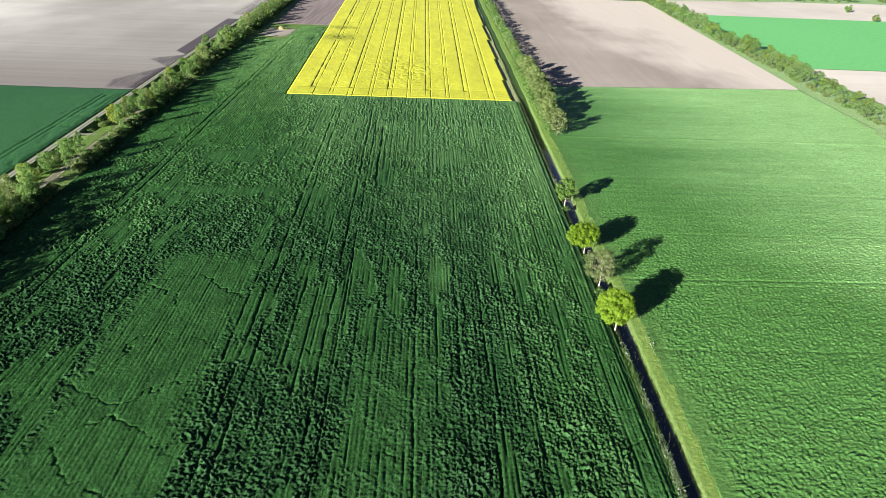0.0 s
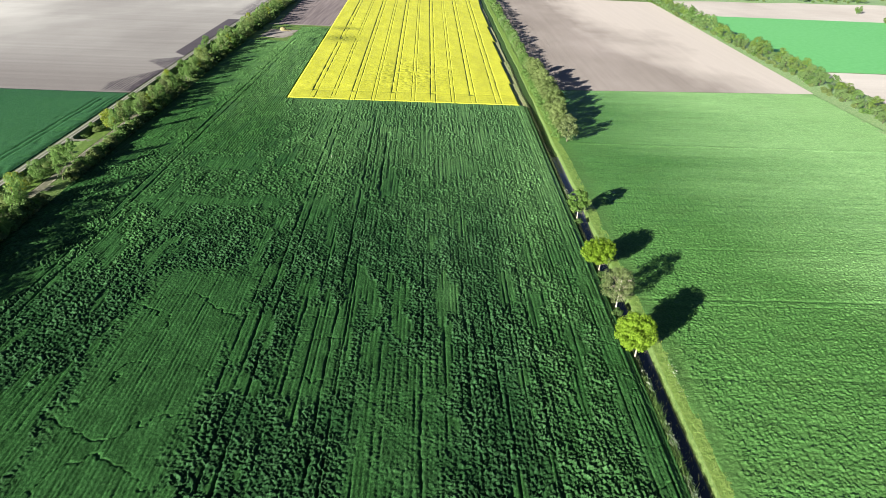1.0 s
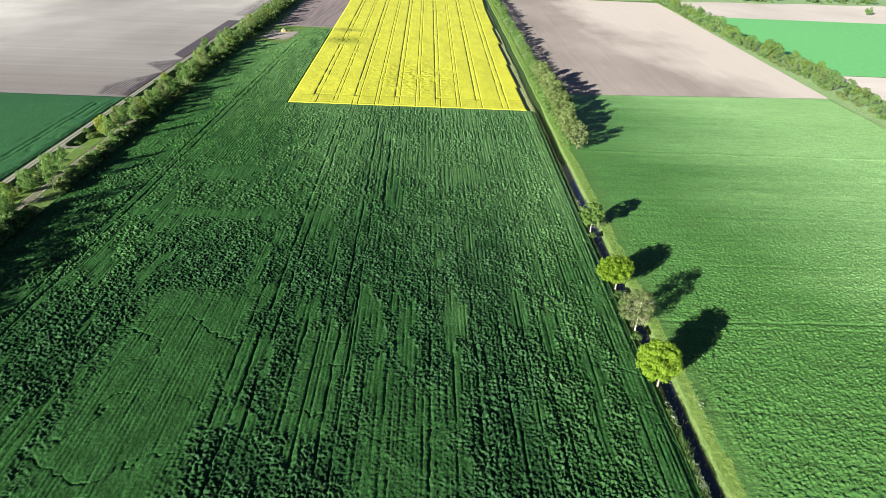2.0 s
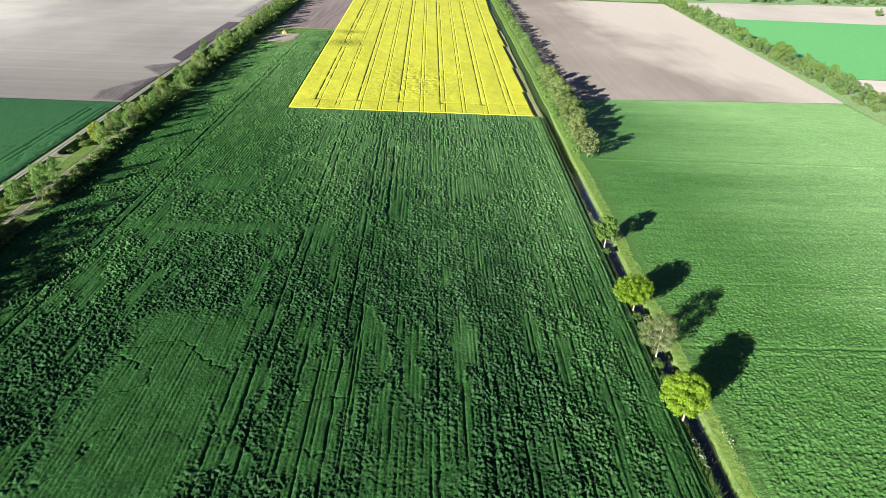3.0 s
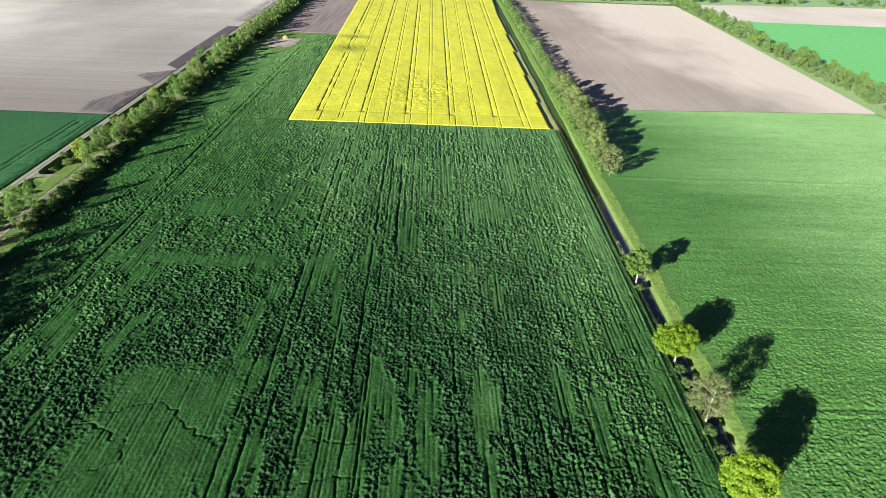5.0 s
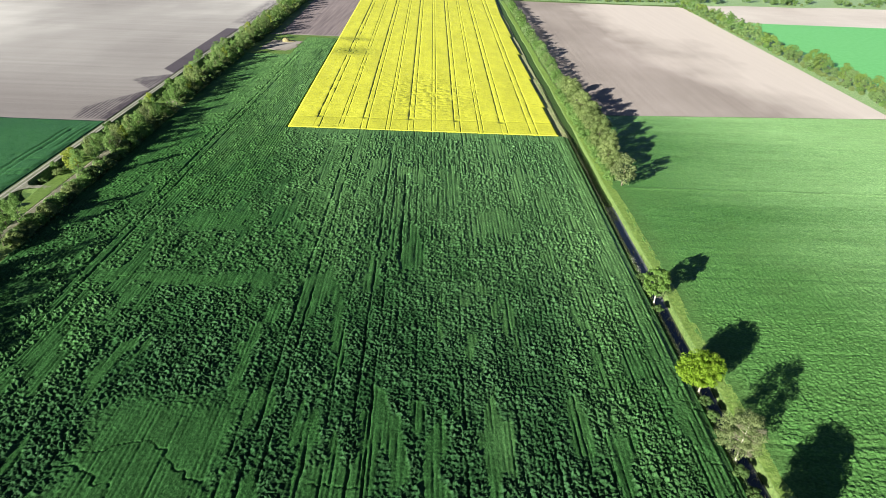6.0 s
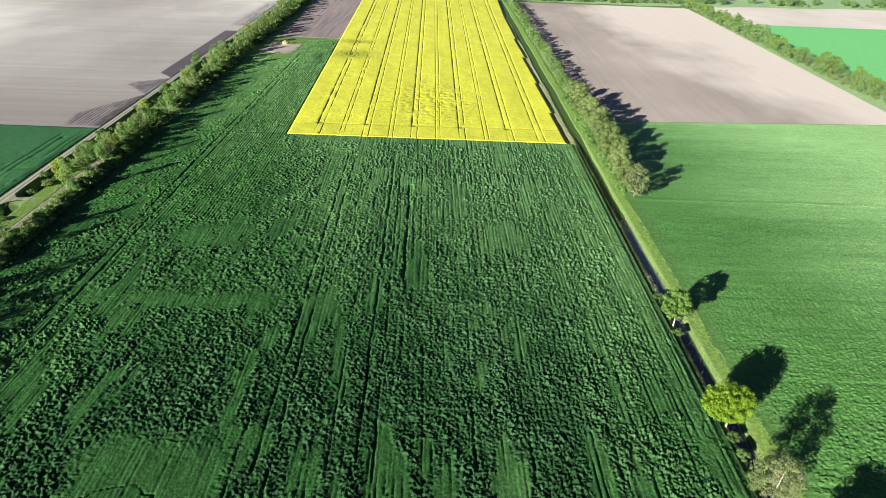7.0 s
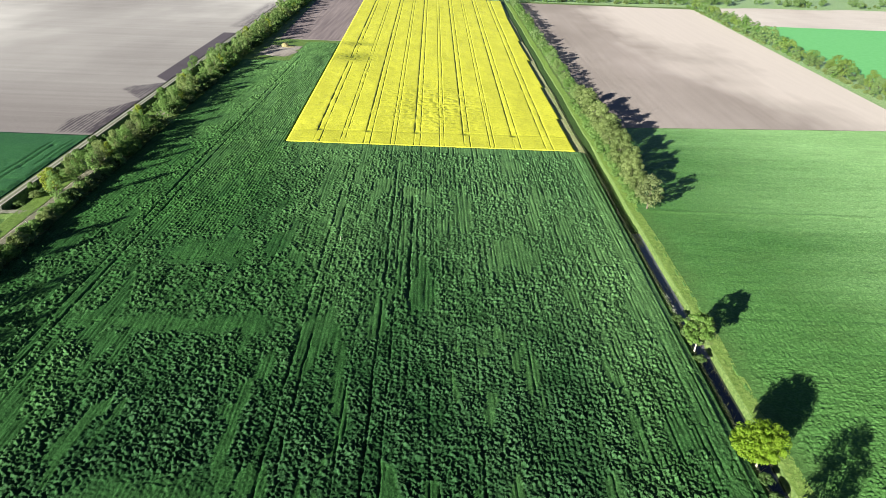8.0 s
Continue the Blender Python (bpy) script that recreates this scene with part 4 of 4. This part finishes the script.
for y, kind, k in ((58.0, "green", 1.0), (63.0, "olive", 0.9), (68.5, "green", 1.05), (74.0, "bud", 0.95), (80.0, "olive", 1.15), (85.5, "green", 1.1), (91.0, "green", 1.15), (100.5, "birch", 0.95)):
    grow(kind, along(-78.6, y), y, k, 1.3, group="lane trees", where=" along the lane")
for y, k in ((64.5, 1.1), (67.0, 1.0), (71.5, 0.95), (76.0, 1.1), (78.5, 0.95), (83.0, 1.0), (88.5, 1.0), (95.5, 1.05), (98.0, 1.1), (107.0, 1.15), (109.5, 1.05), (123.0, 0.9), (129.0, 1.0), (149.5, 1.05), (158.0, 0.85), (164.0, 1.0)):
    grow("feather", along(-78.0 + SPOTS.uniform(-0.4, 0.4), y), y, 0.9 * k, 1.42, group="lane saplings", where=" along the lane")
y = 172.0
while y < 455:
    grow(SPOTS.choice(("shrub", "pale", "dark")), along(-83.0 + SPOTS.uniform(-0.4, 0.4), y), y, SPOTS.uniform(0.4, 0.6), 0.9, group="verge shrubs", where=" on the verge of the lane")
    y += SPOTS.uniform(2.0, 4.5)
y = 60.0
while y < 168:
    if not 134 < y < 151:
        grow(SPOTS.choice(("shrub", "dark", "pale", "dark")), along(-83.8 + SPOTS.uniform(-0.5, 0.5), y), y, SPOTS.uniform(0.5, 0.85), SPOTS.uniform(0.8, 1.2), group="verge shrubs", where=" on the verge of the lane")
    y += SPOTS.uniform(1.8, 4.0)
for x, y, k in ((-91.5, 254.5, 0.55), (-92.3, 259.0, 0.6), (-90.6, 262.0, 0.5)):
    grow("green", x, y, k, 1.2, group="track side trees", where=" beside the gravel track")
y = 60.0
while y < 455:
    if not 139 < y < 149.5:
        grow(SPOTS.choice(("dark", "dark", "shrub")), along(SPOTS.choice((-87.5, -86.4, -85.0, -84.7)) + SPOTS.uniform(-0.3, 0.3), y), y, SPOTS.uniform(0.5, 0.85), SPOTS.uniform(0.75, 1.05), group="ditch scrub", where=" in the lane ditch")
    y += SPOTS.uniform(1.6, 3.0) * (1.0 if y < 240 else 1.8)

# The hedge between the eastern fields: taller crowns behind, low pale shrubs before them.
y = 150.0
while y < 452:
    east = 0.03 * (y - 200)
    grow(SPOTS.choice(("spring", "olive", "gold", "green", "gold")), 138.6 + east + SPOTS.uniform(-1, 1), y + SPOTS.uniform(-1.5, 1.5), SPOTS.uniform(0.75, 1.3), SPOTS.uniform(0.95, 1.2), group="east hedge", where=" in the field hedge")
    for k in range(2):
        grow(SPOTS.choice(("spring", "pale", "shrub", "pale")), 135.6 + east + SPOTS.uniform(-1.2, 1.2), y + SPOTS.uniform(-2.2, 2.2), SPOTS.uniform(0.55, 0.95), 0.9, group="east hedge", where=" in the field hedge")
    y += SPOTS.uniform(4.2, 6.0)
for x, y, k in ((141.0, 176.5, 1.25), (144.5, 181.0, 1.1), (146.5, 175.0, 1.35), (142.0, 170.5, 1.2), (149.0, 180.5, 1.1)):
    grow("green", x, y, k, 0.95, group="hedge corner trees", where=" at the hedge corner")
# The far tree line, broken by pale meadow.
tagged(sheet("far_meadow", lines(30, 460, 8), lines(448, 900, 8), lambda X, Y: -0.15 + (0.3 + 0.05 * swell(X / 9, Y / 9, 96)) * step(-3, 3, Y - 454 - 0.13 * (X - 164)), MEADOW), "pale grass beyond the far fields", "grass", kind="structure")
x = 36.0
while x < 420:
    edge = 452 + 0.12 * (x - 60)
    thick = 1.0 if x < 146 else 0.5 + 0.9 * float(swell(np.array(x / 26.0), np.array(0.0), 97))
    for off in (0.0, 8.0, 18.0):
        if SPOTS.random() < thick:
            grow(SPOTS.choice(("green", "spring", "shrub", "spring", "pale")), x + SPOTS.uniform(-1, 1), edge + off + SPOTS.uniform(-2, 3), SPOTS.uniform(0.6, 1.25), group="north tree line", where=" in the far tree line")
    x += SPOTS.uniform(2.6, 5.0)
for kind, x, y in (("shrub", 273.0, 426.0), ("pale", 267.5, 388.0)):
    grow(kind, x, y, 1.5, 1.25, group="north tree line")

FAR_LABELS = {"ditch hedge": "far end of the green ditch hedge", "lane hedge": "far end of the hedge along the lane", "lane trees": "far trees along the lane", "lane saplings": "far saplings along the lane", "ditch scrub": "far scrub in the lane ditch", "verge shrubs": "far shrubs on the verge of the lane",
              "east hedge": "far end of the hedge between the eastern fields", "north tree line": "far tree line closing the fields"}
for group, plants in FAR_ROWS.items():
    far_row("hedge_row", FAR_LABELS[group], plants)

# ---- the corner by the lane, north of the cereal ----
SAND = soil_material("trampled_sandy_soil", (0.20, 0.18, 0.16), (0.30, 0.27, 0.24), (0.40, 0.37, 0.33), (1, 0.5, 1), 0.3, 0.8, 0.08)
tagged(sheet("meadow_corner", lines(-80, -47.5, 0.6), lines(266, 310.0, 0.6), lambda X, Y: 0.07 + 0.05 * swell(X, Y, 83), VERGE), "bright grassy field corner", "grass", kind="structure")
tagged(sheet("bare_patch", lines(-76.5, -63.2, 0.5), lines(278, 297, 0.5), lambda X, Y: 0.02 + 0.16 * step(0, 2.5, np.minimum(np.minimum(X + 77.5, -62.5 - X), np.minimum(Y - 277.5, 298 - Y)) + 3.0 * swell(X / 3, Y / 4, 81)) , SAND, lambda X, Y: 0.8 * swell(Y / 3, X / 3, 82)), "bare trampled sandy ground by the lane", "soil", kind="structure")
tagged(sheet("sandy_path", lines(-80, -48.5, 0.8), lines(310.0, 311.4, 0.5), lambda X, Y: 0.09 + 0.02 * swell(X, Y, 87), SAND), "pale sandy path along the ploughed soil", "path", kind="structure")


def bale(x, y):
    """A slumped round bale with a heap of loose straw at its foot."""
    ob = tagged(new("straw_heap"), "pale slumped straw heap on bare ground", "straw heap")
    for name, size, off, seed in (("heap", (1.5, 1.3, 1.25), (0, 0, 0.1), 3), ("loose_straw", (2.6, 1.5, 0.35), (1.4, -0.4, 0.0), 4)):
        bm = bmesh.new()
        bmesh.ops.create_icosphere(bm, subdivisions=4, radius=1.0)
        for v in bm.verts:
            k = 1 + 0.22 * noise.noise(v.co * 2.2 + Vector((seed, 0, 0))) + 0.08 * noise.noise(v.co * 7)
            v.co = Vector((v.co.x * size[0] * k, v.co.y * size[1] * k, max(v.co.z, -0.1) * size[2] * k)) + Vector(off)
        me = bpy.data.meshes.new(name)
        bm.to_mesh(me)
        bm.free()
        me.materials.append(STRAW)
        part(name, me, ob)
    ob.location = (x, y, 0.1)


bale(-69.8, 295.0)


# ---- small things along the lane ----
def lane_post(x, y, turn):
    """A white marker post with a dark band."""
    ob = tagged(new("marker_post"), "white roadside marker post with black band", "marker post", "lane posts")
    verts, faces = [], []
    tube(verts, faces, [(0, 0, -0.2), (0, 0, 0.8)], [0.05, 0.05], 6)
    part("post", mesh_from("post", verts, faces, WHITE), ob)
    verts, faces = [], []
    tube(verts, faces, [(0, 0, 0.8), (0, 0, 0.98), (0, 0.01, 1.02)], [0.053, 0.053, 0.04], 6)
    part("band", mesh_from("band", verts, faces, BLACK), ob, "black band")
    ob.matrix_basis = pose(x, y, 0.02, 0, 0, turn)


for y in (107.5, 124.0, 141.5, 158.0):
    lane_post(along(-79.4, y), y, 15)
tagged(sheet("grass_verge", lines(-84.1, -81.1, 0.2), lines(-220, 470, 0.5), lambda X, Y: 0.07 + 0.06 * swell(X, Y, 88) + 0.12 * np.abs(swell(X / 0.5, Y / 0.6, 86)), VERGE, lambda X, Y: lane_x(Y)), "sunny grass verge of the lane", "grass", kind="structure")
for name, x0 in (("west", -81.05), ("east", -79.6)):
    tagged(sheet("shoulder_" + name, lines(x0, x0 + 0.35, 0.117), lines(-220, 470, 1.0), lambda X, Y: 0.035 + 0.04 * swell(X * 2, Y / 2, 84), KERB, lambda X, Y: lane_x(Y) + 0.15 * swell(Y / 2, 0 * X, 85)), "pale gravel shoulder of the lane", "road", kind="structure")

for y0, y1 in ((111.6, 113.2), (117.2, 119.8)):
    tagged(sheet("bare_patch", lines(-79.3, -77.9, 0.2), lines(y0, y1, 0.2), lambda X, Y: 0.10 + 0.12 * swell(X * 1.5, Y * 1.5, 89), KERB, lambda X, Y: lane_x(Y) + 0.4 * swell(Y * 1.3, X, 90)), "pale spread gravel at a field gateway", "gravel", kind="structure")

# ---- growth in and along the ditch ----
def tufts(name, label, count, seed, spot, tall, wide, mat, category):
    """Loose upright blades in one mesh."""
    g = np.random.default_rng(seed)
    base = spot(g, count)
    a = g.uniform(0, 2 * np.pi, count)
    h = tall * g.uniform(0.5, 1.3, count)
    side = np.stack([np.cos(a), np.sin(a), 0 * a], 1) * (wide * g.uniform(0.6, 1.4, count))[:, None]
    tip = base + np.stack([g.normal(0, 0.35, count) * h, g.normal(0, 0.35, count) * h, h], 1)
    quad = np.stack([base - side, base + side, tip + side * 0.4, tip - side * 0.4], 1).reshape(-1, 3)
    quads = np.arange(len(quad)).reshape(-1, 4)
    ob = laid(name, [(quad, quads)], mat)
    ob.data.attributes.new("tone", "FLOAT", "FACE").data.foreach_set("value", g.random(count).astype(np.float32))
    ob.data.polygons.foreach_set("use_smooth", np.zeros(count, dtype=bool))
    return tagged(ob, label, category, kind="stuff")


def bank_spot(x0, x1, y0, y1, up=-0.03):
    def spot(g, n):
        y = g.uniform(y0, y1, n)
        keep = 0.5 + swell(y / 2.5, 0 * y + x0, 86)
        y = np.where(g.random(n) < keep * 1.6, y, g.uniform(y0, y1, n))
        x = ditch_x(y) + g.uniform(x0, x1, n)
        return np.stack([x, y, ground_z(x, y) + up * (1 if up < 0 else g.uniform(0.7, 1.2, n))], 1)
    return spot


tufts("bank_weeds", "brown grey tangled weeds on the ditch bank", 16000, 1, bank_spot(-1.6, -0.8, 36, 250), 0.18, 0.055, WEED_LEAF, "weeds")
tufts("bank_grass", "green grass tussocks along the crop edge", 16000, 2, bank_spot(-2.4, -1.3, 36, 250), 0.16, 0.06, GREEN_LEAF, "grass")
tufts("verge_grass", "sunny grass tussocks on the ditch strip", 9000, 3, bank_spot(1.3, 3.1, 36, 250), 0.14, 0.05, GREEN_LEAF, "grass")
tufts("reeds", "pale reed stalks standing in the ditch", 900, 4, bank_spot(-0.9, 1.0, 36, 250), 0.8, 0.035, REED, "reeds")
for y0, y1, n in ((39, 50, 420), (54, 58, 110), (63, 67, 60), (120, 126, 60)):
    tufts("cow_parsley", "white flowering umbels on the ditch bank", n, int(y0), bank_spot(-1.9, -0.85, y0, y1, 0.55), 0.10, 0.09, BLOSSOM, "wild flowers")
tufts("parsley_stalks", "green stalks of white flowering umbels", 1400, 12, bank_spot(-2.0, -1.0, 40, 66), 0.6, 0.03, GREEN_LEAF, "wild flowers")
tufts("cow_parsley", "white flowering umbels on the grass strip", 60, 9, bank_spot(2.0, 3.1, 62, 70, 0.4), 0.1, 0.09, BLOSSOM, "wild flowers")
for x, y, k in ((27.9, 73.5, 0.6), (28.2, 77.5, 0.55), (28.0, 80.2, 0.6), (28.3, 85.0, 0.65), (28.1, 88.5, 0.6), (28.2, 91.0, 0.55), (28.2, 110.5, 0.55), (28.0, 116.0, 0.6), (28.1, 119.5, 0.55)):
    grow("dark", x, y, k, 0.9, group="ditch bank scrub", where=" on the ditch bank")


def marker(x, y, z, size):
    """A bleached stake with a rag at its head, standing in the crop."""
    ob = tagged(new("field_marker"), "small white rag marker standing in the crop", "marker", "field markers")
    verts, faces = [], []
    tube(verts, faces, [(0, 0, 0), (0.02, 0, 0.8)], [0.03, 0.025], 6)
    part("stake", mesh_from("stake", verts, faces, PALE_BARK), ob)
    verts = [(0.02 + 0.05 * math.sin(3 * u), 0.08 + 0.42 * u, 0.78 - 0.1 * u - 0.45 * v) for u in (0, 0.33, 0.66, 1) for v in (0, 1)]
    part("rag", mesh_from("rag", verts, [(0, 2, 3, 1), (2, 4, 5, 3), (4, 6, 7, 5)], WHITE), ob)
    ob.location, ob.scale = (x, y, z), (size, size, size)


for x, y, size in ((-24.0, 139.2, 1.15), (-5.6, 137.0, 0.55), (1.7, 137.6, 0.65)):
    marker(x, y, 0.3, size)
